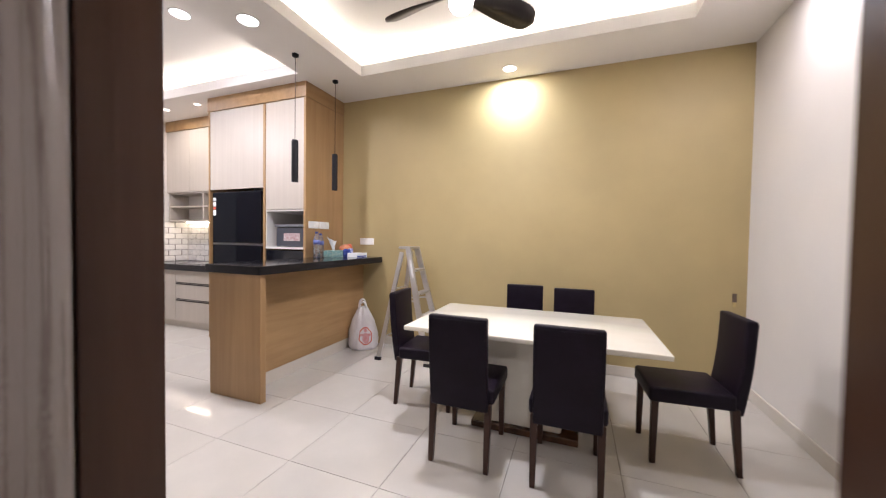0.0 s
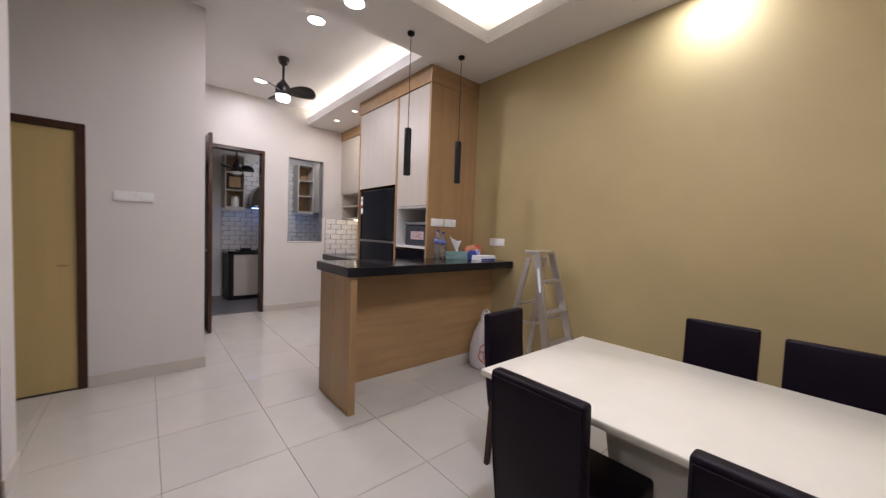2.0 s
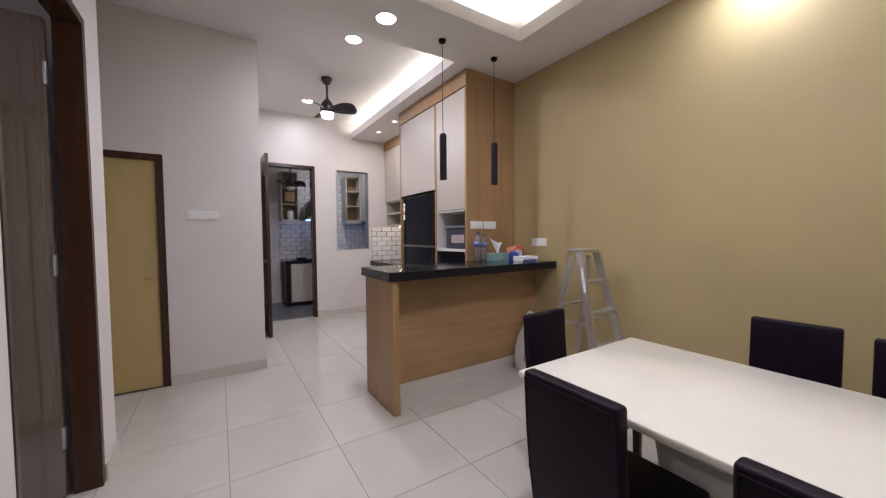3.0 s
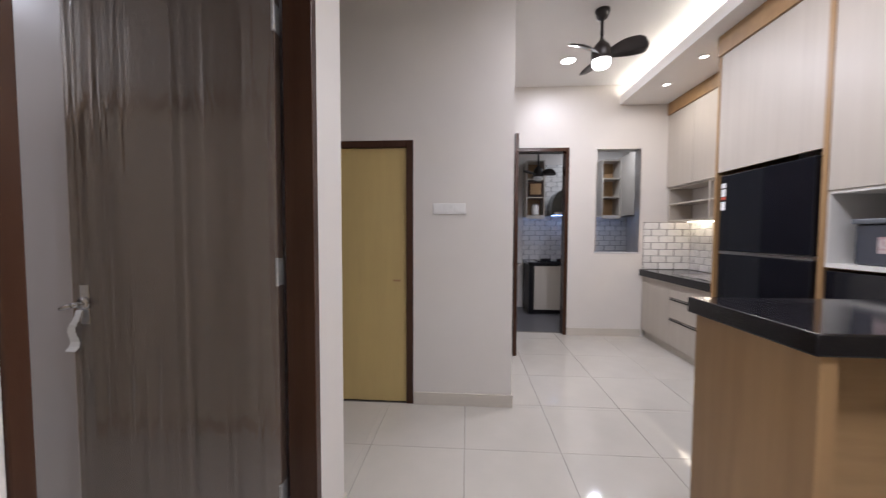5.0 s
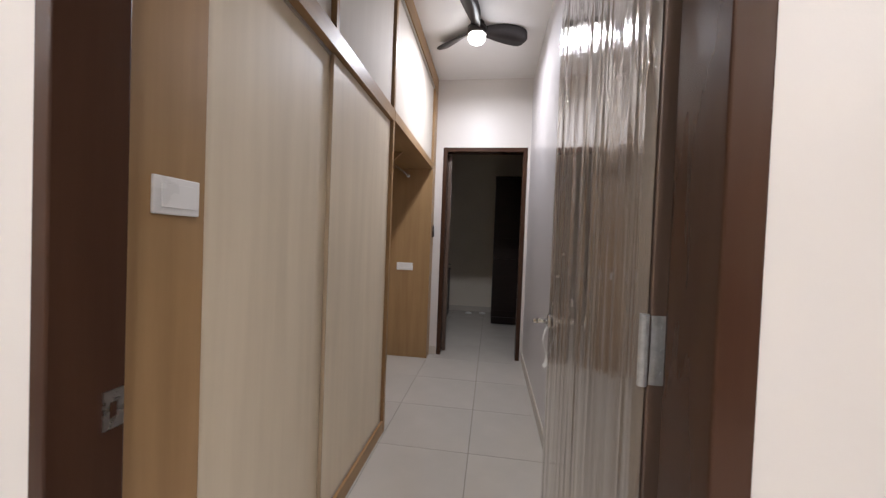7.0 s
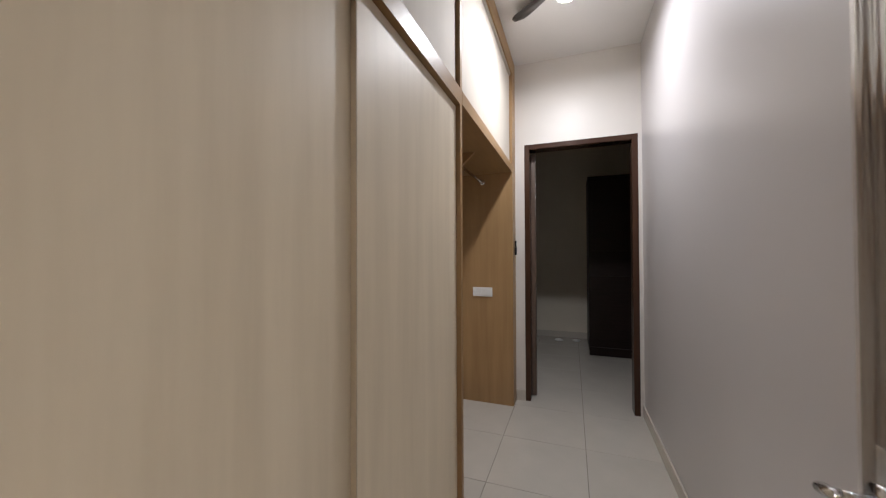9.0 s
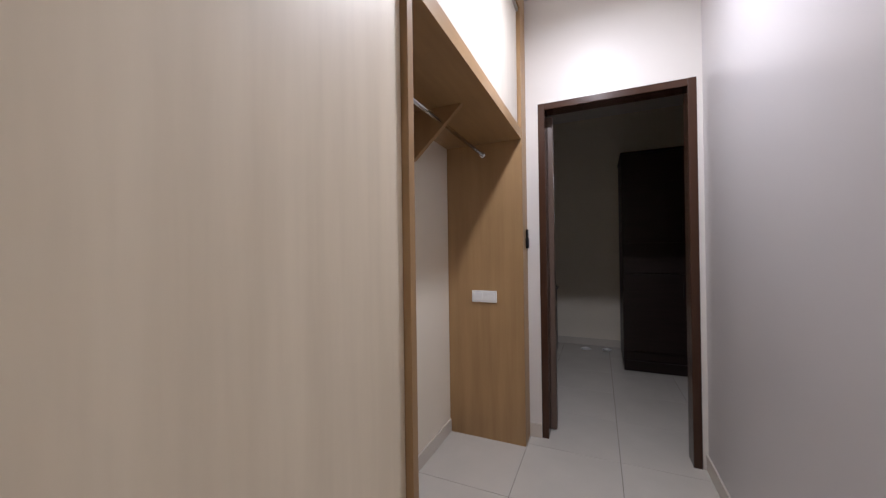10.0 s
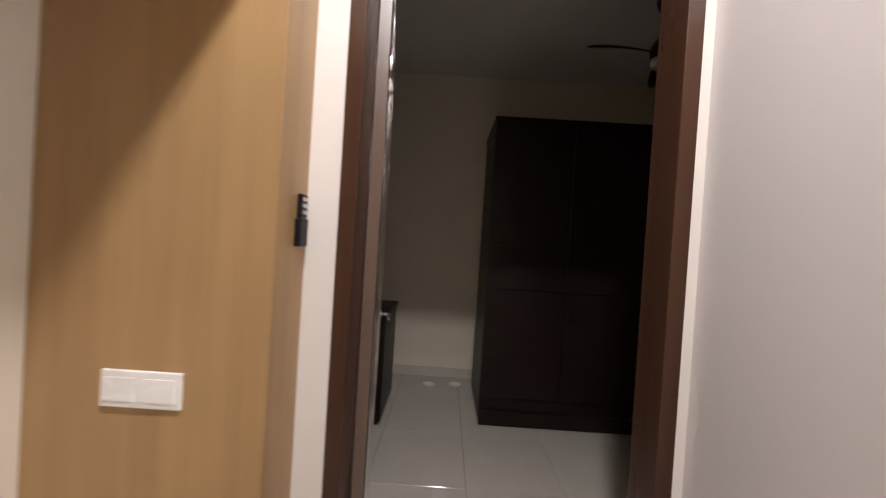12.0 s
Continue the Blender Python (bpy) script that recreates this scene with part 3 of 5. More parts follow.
part("window_frame", boxes((WEST - 0.153, WEST + 0.004, 3.077, 3.659, 2.485, 2.499), bevel=0.002), ALU, win)


# ---- lamps ----
def area(name, x, y, z, size, watts, colour, spread=160):
    d = bpy.data.lights.new(name, "AREA")
    d.shape, d.size, d.energy, d.color, d.spread = "DISK", size, watts, colour, radians(spread)
    ob = new(name, d)
    ob.location = (x, y, z)
    return ob


def downlight(x, y, z, r, watts, colour, diffuser=LAMP, spread=178):
    root = thing("downlight", (x, y, z), "round recessed ceiling downlight, switched on", "downlight", group="ceiling downlights")
    part("trim_ring", smooth(lathe(bmesh.new(), x, y, [(r, z - 0.001), (r + 0.003, z - 0.006), (r + 0.012, z - 0.006), (r + 0.016, z - 0.001), (r + 0.016, z + 0.004), (r, z + 0.004)], 32), False), WHITE, root)
    part("diffuser", lathe(bmesh.new(), x, y, [(r - 0.001, z - 0.003), (r - 0.001, z + 0.002)], 32), diffuser, root, "glowing white diffuser")
    area("downlight_lamp", x, y, z - 0.012, r * 1.8, watts, colour, spread)
    return root


downlight(-2.18, 2.51, DROP, 0.075, DOWN_W, NEUTRAL)
downlight(-3.06, 2.545, TOP, 0.075, DOWN_W * 1.1, NEUTRAL)
downlight(-4.96, 2.50, TOP, 0.075, DOWN_W * 0.75, NEUTRAL)
downlight(-0.337, 3.985, DROP, 0.06, DOWN_W * 0.85, (0.90, 0.93, 1.0))
downlight(1.50, 3.10, DROP, 0.06, DOWN_W * 0.6, NEUTRAL)
downlight(-6.55, 3.5, 3.0, 0.07, DOWN_W * 0.75, (0.92, 0.95, 1.0))
downlight(0.65, -1.2, TOP, 0.06, DOWN_W * 1.6, NEUTRAL)
downlight(-5.03, 3.61, DROP, 0.035, SOFFIT_W, WARM, SMALL_LAMP)
downlight(-4.41, 3.61, DROP, 0.035, SOFFIT_W, WARM, SMALL_LAMP)


def led_strip(x0, x1, y0, y1, z, label="warm LED strip hidden in the ceiling cove"):
    bm = boxes((x0, x1, y0, y1, z, z + 0.008))
    return solid("led_strip", bm, LED, label, "light strip", kind="fixture", group="cove lights")


led_strip(TX0 - 0.10, TX0 - 0.085, TY0, TY1, LIP + 0.001)
led_strip(TX1 + 0.085, TX1 + 0.10, TY0, TY1, LIP + 0.001)
led_strip(TX0, TX1, TY1 + 0.085, TY1 + 0.10, LIP + 0.001)
led_strip(TX0, TX1, TY0 - 0.10, TY0 - 0.085, LIP + 0.001)
led_strip(WEST + 0.02, -2.5, 3.445, 3.46, LIP + 0.001)


def ceiling_fan(x, y, ceil, lamp_z, r, turn, label, watts, body=FANBLADE, lamp_r=0.075, globe=0.0, flush=False):
    root = thing("ceiling_fan", (x, y, ceil), label, "ceiling fan")
    low = 0.049 if flush else 0.085
    part("canopy", smooth(lathe(bmesh.new(), x, y, [(0.02, ceil - low), (0.045, ceil - low * 0.8), (0.062, ceil - 0.02), (0.062, ceil - 0.001)], 24)), body, root)
    hub = lamp_z + 0.06
    if flush:
        part("motor", smooth(lathe(bmesh.new(), x, y, [(0.075, hub - 0.03), (0.085, hub), (0.085, hub + 0.035), (0.065, ceil - 0.05)], 28)), body, root)
    else:
        part("rod", smooth(tube(bmesh.new(), [(x, y, ceil - 0.08), (x, y, hub + 0.10)], 0.013, 12)), body, root)
        part("motor", smooth(lathe(bmesh.new(), x, y, [(0.075, hub - 0.03), (0.085, hub), (0.085, hub + 0.05), (0.06, hub + 0.10), (0.03, hub + 0.13), (0.02, hub + 0.15)], 28)), body, root)
    part("lamp", smooth(lathe(bmesh.new(), x, y, [(0.03, lamp_z - 0.035), (0.06, lamp_z - 0.028), (lamp_r, lamp_z - 0.005), (lamp_r + 0.002, lamp_z + 0.03)], 28)), FAN_LAMP if watts else WHITE, root, "glowing frosted lamp bowl" if watts else "unlit frosted lamp bowl")
    for k in range(3):
        a = radians(turn + 120 * k)
        ca, sa = math.cos(a), math.sin(a)
        bm = bmesh.new()
        rows = []
        n = 16
        for i in range(n + 1):
            t = i / n
            s = 0.07 + (r - 0.07) * t
            w = 0.036 + 0.046 * math.sin(min(1.0, t * 1.15) * math.pi * 0.62)
            w *= math.sqrt(max(0.0, 1 - max(0, (t - 0.82) / 0.182) ** 2)) if t > 0.82 else 1
            w = max(w, 0.004)
            tilt = -0.62 * (1 - 0.35 * t)
            lift = 0.02 + 0.012 * math.sin(t * math.pi)
            row = []
            for e, dz in ((-1, -0.004), (0, -0.0065), (1, -0.004), (1, 0.003), (0, 0.0065), (-1, 0.003)):
                py = e * w
                row.append(bm.verts.new((x + s * ca - py * sa, y + s * sa + py * ca, hub + lift + py * tilt + dz)))
            rows.append(row)
        for p, q in zip(rows, rows[1:]):
            for i in range(6):
                bm.faces.new((p[i], p[(i + 1) % 6], q[(i + 1) % 6], q[i]))
        bm.faces.new(rows[0][::-1])
        bm.faces.new(rows[-1])
        bmesh.ops.recalc_face_normals(bm, faces=bm.faces[:])
        part("blade", smooth(bm), body, root)
    if watts:
        area("fan_light", x, y, lamp_z - 0.045, 2 * lamp_r, watts, COOL, 180)
        if globe:
            lamp = bpy.data.lights.new("fan_globe", "POINT")
            lamp.energy, lamp.color, lamp.shadow_soft_size = globe, COOL, 0.08
            ob = new("fan_globe", lamp)
            ob.location = (x, y, lamp_z - 0.07)
    return root


ceiling_fan(-4.07, 2.54, TOP, 2.855, 0.36, 62, "black three-blade ceiling fan with lit lamp in kitchen", FAN_W * 0.65)
ceiling_fan(-0.375, 2.52, TOP, 2.785, 0.60, 50, "black three-blade ceiling fan with lit lamp over dining table", FAN_W * 1.45)
ceiling_fan(-1.71, -1.92, TOP, 3.175, 0.48, 82, "black three-blade ceiling fan with lit lamp in corridor", FAN_W * 1.2, globe=FAN_W * 0.08, flush=True)


def pendant(x, y, low):
    root = thing("pendant_lamp", (x, y, low), "slim black cylinder pendant lamp over the bar, unlit", "pendant lamp", group="bar pendants")
    part("ceiling_rose", smooth(lathe(bmesh.new(), x, y, [(0.012, DROP - 0.032), (0.03, DROP - 0.022), (0.032, DROP - 0.001)], 20)), BLACK, root)
    part("cable", tube(bmesh.new(), [(x, y, DROP - 0.025), (x, y, low + 0.395)], 0.0028, 8), BLACK, root)
    bm = lathe(bmesh.new(), x, y, [(0.022, low + 0.012), (0.026, low), (0.031, low), (0.031, low + 0.385), (0.027, low + 0.40), (0.006, low + 0.402)], 24)
    part("shade", bm, BLACK, root, "matt black metal tube")
    return root


pendant(-2.205, 3.045, 1.845)
pendant(-2.205, 3.637, 1.845)


# ---- dining chairs ----
def dining_chair():
    """Upholstered chair facing +y, origin on the floor below the seat's middle."""
    root = thing("dining_chair", (0, 0, 0), "dark brown leather dining chair with walnut legs", "chair", group="chairs round the table")
    bm = bmesh.new()
    box(bm, -0.198, 0.198, -0.20, 0.235, 0.375, 0.465, bevel=0.018, segs=3)
    part("seat", smooth(bm), LEATHER, root)
    bm = bmesh.new()
    prof = []
    for i in range(9):
        t = i / 8
        prof.append((-0.215 - 0.055 * t - 0.012 * math.sin(t * math.pi), 0.345 + 0.541 * t))
    outline = [(y + 0.026, z) for y, z in prof] + [(y - 0.026, z) for y, z in prof[::-1]]
    prism(bm, outline, "x", -0.172, 0.172)
    bmesh.ops.bevel(bm, geom=[e for e in bm.edges if e.calc_face_angle(0) > 1.0], offset=0.012, segments=3, affect="EDGES", profile=0.5)
    back = part("backrest", smooth(bm), LEATHER, root)
    bm = bmesh.new()
    tube(bm, [(-0.162, -0.2985, 0.868), (0.162, -0.2985, 0.868)], 0.0022, 6)
    for sx in (-0.162, 0.162):
        tube(bm, [(sx, y - 0.0265, z) for y, z in prof[:-1]] + [(sx, -0.2985, 0.868)], 0.0022, 6)
    part("seam", bm, LEATHER, back, "stitched leather seam")
    for sx in (-1, 1):
        for front in (0, 1):
            bm = bmesh.new()
            if front:
                a, b, y0, y1 = 0.019, 0.015, 0.20, 0.205
            else:
                a, b, y0, y1 = 0.020, 0.014, -0.20, -0.232
            top = [bm.verts.new((sx * 0.167 + i * a, y0 + j * a, 0.385)) for i, j in ((-1, -1), (1, -1), (1, 1), (-1, 1))]
            low = [bm.verts.new((sx * 0.167 + i * b, y1 + j * b, 0.0)) for i, j in ((-1, -1), (1, -1), (1, 1), (-1, 1))]
            bm.faces.new(top)
            bm.faces.new(low[::-1])
            for i in range(4):
                bm.faces.new((low[i], low[(i + 1) % 4], top[(i + 1) % 4], top[i]))
            bmesh.ops.bevel(bm, geom=bm.edges[:], offset=0.003, segments=1, affect="EDGES")
            part("leg", bm, LEGWOOD, root)
    return root


chair = dining_chair()
chair.location = (-0.275, 2.53, 0)
copy_thing(chair, pose(0.314, 2.525, 0, 0, 0, 0))
copy_thing(chair, pose(-0.76, 3.03, 0, 0, 0, -86))
copy_thing(chair, pose(0.985, 2.965, 0, 0, 0, 94))
copy_thing(chair, pose(-0.112, 3.605, 0, 0, 0, 182))
copy_thing(chair, pose(0.337, 3.51, 0, 0, 0, 182))

# ---- dining table ----
tb = thing("dining_table", (0.045, 2.97, 0), "cream marble dining table on a pedestal", "table")
part("tabletop", smooth(boxes((-0.738, 0.826, 2.50, 3.438, 0.700, 0.731), bevel=0.006)), MARBLE, tb)
part("apron", boxes((-0.62, 0.71, 2.60, 3.335, 0.668, 0.6995), bevel=0.004), MARBLE, tb)
bm = bmesh.new()
lo = [(-0.20, 2.80), (0.27, 2.80), (0.27, 3.14), (-0.20, 3.14)]
hi = [(-0.30, 2.78), (0.37, 2.78), (0.37, 3.16), (-0.30, 3.16)]
a = [bm.verts.new((x, y, 0.045)) for x, y in lo]
b = [bm.verts.new((x, y, 0.668)) for x, y in hi]
bm.faces.new(a[::-1])
bm.faces.new(b)
for i in range(4):
    bm.faces.new((a[i], a[(i + 1) % 4], b[(i + 1) % 4], b[i]))
bmesh.ops.bevel(bm, geom=bm.edges[:], offset=0.006, segments=2, affect="EDGES")
part("pedestal", bm, MARBLE, tb)
part("plinth", boxes((-0.33, 0.38, 2.76, 3.18, 0.0, 0.045), bevel=0.006), BROWNMARBLE, tb, "dark brown veined marble plinth")

# ---- bar counter ----
bar = thing("bar_counter", (-2.2, 3.3, 0), "oak laminate bar counter fixed against the wall", "bar counter")
part("end_panel", boxes((-2.507, -1.945, 2.424, 2.476, 0.0, 1.016), bevel=0.0015), OAK, bar)
part("front_panel", boxes((-2.215, -2.195, 2.476, NORTH - 0.001, 0.118, 1.016)), OAK_H, bar)
part("plinth", boxes((-2.225, -2.20, 2.476, NORTH - 0.001, 0.0, 0.1175)), SKIRT, bar, "pale tile plinth strip")
part("rear_panel", boxes((-2.505, -2.49, 2.476, 3.53, 0.10, 1.016)), CREAM, bar)
part("worktop", boxes((-2.517, -1.918, 2.388, NORTH - 0.001, 1.0165, 1.086), bevel=0.006), GRANITE, bar, "polished black granite top")

# ---- tall kitchen unit ----
F = 3.540
tall = thing("tall_cabinet", (-3.3, 3.87, 0), "tall oak and cream kitchen cabinet housing the fridge", "cabinet")
part("side_panel", boxes((-2.545, -2.515, F - 0.012, KNORTH - 0.094, 0, 2.885), bevel=0.0015), OAK, tall)
part("cornice", boxes((-4.085, -2.508, F - 0.02, KNORTH - 0.094, 2.888, DROP - 0.001), bevel=0.0015), OAK_H, tall, "oak cornice reaching the ceiling")
for x0, x1 in ((-3.155, -3.12), (-4.085, -4.06)):
    part("divider", boxes((x0, x1, F - 0.008, KNORTH - 0.001, 0, 2.887), bevel=0.0015), OAK, tall)
part("back_panel", boxes((-4.06, -2.545, KNORTH - 0.108, KNORTH - 0.0945, 0, 2.887)), CARCASS, tall)


def front(name, parent, x0, x1, z0, z1, y, t=0.02, m=CREAM):
    return part(name, boxes((x0, x1, y, y + t, z0, z1), bevel=0.002), m, parent)


front("door", tall, -4.056, -3.159, 1.90, 2.884, F - 0.004)
front("door", tall, -3.116, -2.549, 1.635, 2.884, F - 0.004)
part("niche_shelf", boxes((-3.12, -2.545, F + 0.004, KNORTH - 0.109, 1.614, 1.634)), CARCASS, tall)
part("niche_shelf", boxes((-3.12, -2.545, F, KNORTH - 0.109, 1.175, 1.2)), CARCASS, tall)
part("niche_side", boxes((-3.119, -3.107, F + 0.002, KNORTH - 0.109, 1.2, 1.614)), CARCASS, tall)
part("niche_side", boxes((-2.557, -2.546, F + 0.002, KNORTH - 0.109, 1.2, 1.614)), CARCASS, tall)
front("drawer", tall, -3.112, -2.549, 0.82, 1.155, F, m=BLACKGLASS)
front("drawer", tall, -3.112, -2.549, 0.10, 0.81, F)

box_thing = thing("storage_box", (-2.80, 3.72, 1.2), "grey lidded plastic storage box in the cabinet niche", "storage box")
part("body", boxes((-3.02, -2.60, 3.60, 3.90, 1.201, 1.43), bevel=0.012), GREYBOX, box_thing)
part("lid", boxes((-3.035, -2.585, 3.588, 3.912, 1.431, 1.462), bevel=0.008), mat("grey_lid", (0.13, 0.14, 0.155), 0.3, grain=0.05), box_thing)
part("label", boxes((-2.90, -2.66, 3.5965, 3.5995, 1.27, 1.36)), mat("printed_label", (0.55, 0.50, 0.50), 0.5, second=(0.36, 0.20, 0.20), scale=(26, 26, 40)), box_thing, "white and red printed label")

fr = thing("fridge", (-3.62, 3.85, 0), "black glass two-door fridge freezer", "fridge")
part("body", boxes((-4.03, -3.205, 3.61, 4.17, 0.02, 1.868), bevel=0.006), BLACK, fr)
part("door", boxes((-4.03, -3.205, 3.545, 3.606, 1.232, 1.868), bevel=0.008), BLACKGLASS, fr)
part("door", boxes((-4.03, -3.205, 3.545, 3.606, 0.06, 1.205), bevel=0.008), BLACKGLASS, fr)
part("handle_strip", boxes((-4.03, -3.205, 3.553, 3.606, 1.207, 1.230)), STEEL, fr, "thin steel strip between the doors")
for k, (z0, z1, m) in enumerate(((1.76, 1.80, PAPER), (1.69, 1.75, PAPER), (1.66, 1.685, REDPRINT), (1.575, 1.645, PAPER))):
    part("sticker", boxes((-4.015, -3.965, 3.5425, 3.5445, z0, z1)), m, fr, "small printed energy sticker")

# ---- kitchen base and wall units ----
base = thing("base_cabinet", (-4.87, 4.0, 0), "cream laminate base cabinets with drawers", "cabinet")
part("plinth", boxes((WEST + 0.001, -4.087, 3.75, KNORTH - 0.001, 0, 0.10)), SKIRT, base)
# Carcass coloured near-black so the gaps between drawers look shaded.
part("carcass", boxes((WEST + 0.001, -4.087, 3.725, KNORTH - 0.001, 0.10, 0.855)), GAP, base)
part("door", boxes((WEST + 0.004, -5.02, 3.705, 3.724, 0.10, 0.85), bevel=0.002), CREAM, base)
for z0, z1 in ((0.10, 0.40), (0.415, 0.635), (0.65, 0.85)):
    d = part("drawer", boxes((-5.012, -4.09, 3.705, 3.724, z0, z1), bevel=0.002), CREAM, base)
    part("grip", boxes((-5.0, -4.10, 3.700, 3.7045, z1 - 0.016, z1 - 0.002)), BLACK, d, "black recessed grip rail")
solid("kitchen_worktop", boxes((WEST + 0.001, -4.087, 3.684, KNORTH - 0.001, 0.856, 0.905), (WEST + 0.001, -4.087, 3.664, 3.6835, 0.822, 0.905), bevel=0.003), GRANITE, "black granite kitchen worktop", "worktop", kind="thing")
sink = thing("sink", (-4.75, 3.98, 0.905), "stainless steel kitchen sink set in the worktop", "sink")
part("rim", boxes((-5.05, -4.35, 3.78, 3.795, 0.9055, 0.912), (-5.05, -4.35, 4.165, 4.18, 0.9055, 0.912), (-5.05, -5.035, 3.795, 4.165, 0.9055, 0.912), (-4.365, -4.35, 3.795, 4.165, 0.9055, 0.912)), STEEL, sink)
part("basin", boxes((-5.035, -4.365, 3.795, 4.165, 0.9052, 0.907)), STEEL, sink)
part("tap", smooth(tube(bmesh.new(), [(-4.70, 4.2, 0.905), (-4.70, 4.2, 1.15), (-4.70, 4.17, 1.2), (-4.70, 4.10, 1.205), (-4.70, 4.06, 1.18)], 0.012, 10)), CHROME, sink)

up = thing("wall_cabinet", (-4.87, 4.14, 1.95), "cream wall cabinet with oak cornice and open shelf below", "cabinet")
part("cornice", boxes((WEST + 0.001, -4.087, 3.965, KNORTH - 0.001, 2.905, DROP - 0.001)), OAK_H, up)
part("carcass", boxes((WEST + 0.001, -4.087, 4.0, KNORTH - 0.001, 1.97, 2.904)), CARCASS, up)
for x0, x1 in ((WEST + 0.004, -5.135), (-5.130, -4.612), (-4.607, -4.09)):
    part("door", boxes((x0, x1, 3.978, 3.999, 1.972, 2.90), bevel=0.002), CREAM, up)
part("shelf_top", boxes((WEST + 0.02, -4.087, 4.0, KNORTH - 0.001, 1.95, 1.9695)), CREAM, up)
part("shelf", boxes((WEST + 0.045, -4.11, 4.0, KNORTH - 0.02, 1.745, 1.763)), CREAM, up)
part("shelf_bottom", boxes((WEST + 0.02, -4.087, 3.995, KNORTH - 0.001, 1.53, 1.55)), CREAM, up)
for x0 in (WEST + 0.02, -4.87, -4.112):
    part("upright", boxes((x0, x0 + 0.024, 3.996, KNORTH - 0.001, 1.5505, 1.9495)), CREAM, up)
part("back_panel", boxes((WEST + 0.045, -4.112, KNORTH - 0.02, KNORTH - 0.001, 1.5505, 1.9495)), CARCASS, up)
solid("shelf_light", boxes((WEST + 0.08, -4.15, 4.22, 4.235, 1.519, 1.529)), LED_SHELF, "warm light strip under the wall cabinet shelf", "light strip", kind="fixture")


# ---- small kitchen things on the bar ----
def bottle(x, y, z, h, r):
    root = thing("water_bottle", (x, y, z), "clear plastic water bottle with blue label", "bottle", group="bottles on the bar")
    part("body", smooth(lathe(bmesh.new(), x, y, [(r * 0.85, z), (r, z + 0.01), (r, z + h * 0.4), (r * 0.93, z + h * 0.45), (r, z + h * 0.5), (r, z + h * 0.68), (r * 0.4, z + h * 0.9), (r * 0.4, z + h * 0.95)], 20)), CLEAR, root)
    part("label", smooth(lathe(bmesh.new(), x, y, [(r + 0.0008, z + h * 0.52), (r + 0.0008, z + h * 0.68)], 20)), mat("pale_blue_label", (0.16, 0.2, 0.5), 0.4, grain=0.3, scale=(60, 60, 60)), root, "blue and white paper label")
    part("cap", lathe(bmesh.new(), x, y, [(r * 0.45, z + h * 0.93), (r * 0.45, z + h)], 16), BLUEPRINT, root)
    return root


bottle(-2.405, 3.585, 1.0865, 0.295, 0.037)
bottle(-2.435, 3.685, 1.0865, 0.275, 0.036)

tissue = thing("tissue_box", (-2.33, 3.80, 1.0865), "teal patterned tissue box with a tissue pulled up", "tissue box")
part("carton", boxes((-2.40, -2.28, 3.695, 3.905, 1.0868, 1.165), bevel=0.002), TEAL, tissue)
bm = bmesh.new()
n = 12
sheet = []
for j in range(n + 1):
    t = j / n
    row = []
    for i in range(n + 1):
        u = i / n * 2 - 1
        half = 0.018 + 0.062 * t
        peak = 0.03 * abs(u) ** 1.5 - 0.03 * u
        row.append(bm.verts.new((-2.34 + 0.022 * math.sin(u * 4.5 + t * 2) * (0.4 + 0.6 * t), 3.80 + u * half - 0.028 * t, 1.163 + t * (0.115 + peak))))
    sheet.append(row)
for p, q in zip(sheet, sheet[1:]):
    for i in range(n):
        bm.faces.new((p[i], p[i + 1], q[i + 1], q[i]))
part("tissue", smooth(bm), PAPER, tissue)


def packet(name, x, y, z, sx, sy, sz, m, label, turn, seed):
    root = thing(name, (x, y, z), label, "packet")
    bm = bmesh.new()
    bmesh.ops.create_icosphere(bm, subdivisions=4, radius=1.0)
    c, s = math.cos(turn), math.sin(turn)
    for v in bm.verts:
        p = v.co.copy()
        p = Vector([math.copysign(abs(q) ** 0.6, q) for q in p])
        d = 1 + 0.22 * noise.noise(p * 2.3 + Vector((seed, 0, 0))) + 0.34 * abs(noise.noise(p * 4.5 + Vector((0, seed, 0))))
        p = Vector((p.x * sx * d, p.y * sy * d, (p.z * d + 1) * sz))
        v.co = Vector((x + c * p.x - s * p.y, y + s * p.x + c * p.y, z + max(0.0004, p.z - 0.08 * sz)))
    part("wrapper", bm, m, root)
    return root


packet("snack_packet", -2.34, 4.01, 1.0865, 0.05, 0.09, 0.07, ORANGE, "crumpled orange and red snack packet", 0.4, 2)
packet("snack_packet", -2.265, 3.945, 1.0865, 0.028, 0.045, 0.045, BLUEPRINT, "small dark blue snack packet on the bar", -0.3, 6)
packet("snack_packet", -2.27, 4.03, 1.0865, 0.03, 0.05, 0.05, mat("white_blue_wrap", (0.75, 0.75, 0.78), 0.35, second=(0.10, 0.14, 0.5), scale=(35, 35, 35)), "crumpled white and blue wrapper among snack packets", 0.7, 11)
packet("snack_packet", -2.36, 4.09, 1.0865, 0.045, 0.06, 0.075, REDPRINT, "crumpled red snack packet on the bar", 0.2, 15)
bx = thing("paper_box", (-2.17, 4.03, 1.0865), "flat white cardboard box with blue edge", "box")
part("carton", boxes((-2.22, -2.09, 3.90, 4.12, 1.0868, 1.135), bevel=0.002), PAPER, bx)
part("edge_print", boxes((-2.0898, -2.0885, 3.91, 4.11, 1.09, 1.104)), BLUEPRINT, bx)


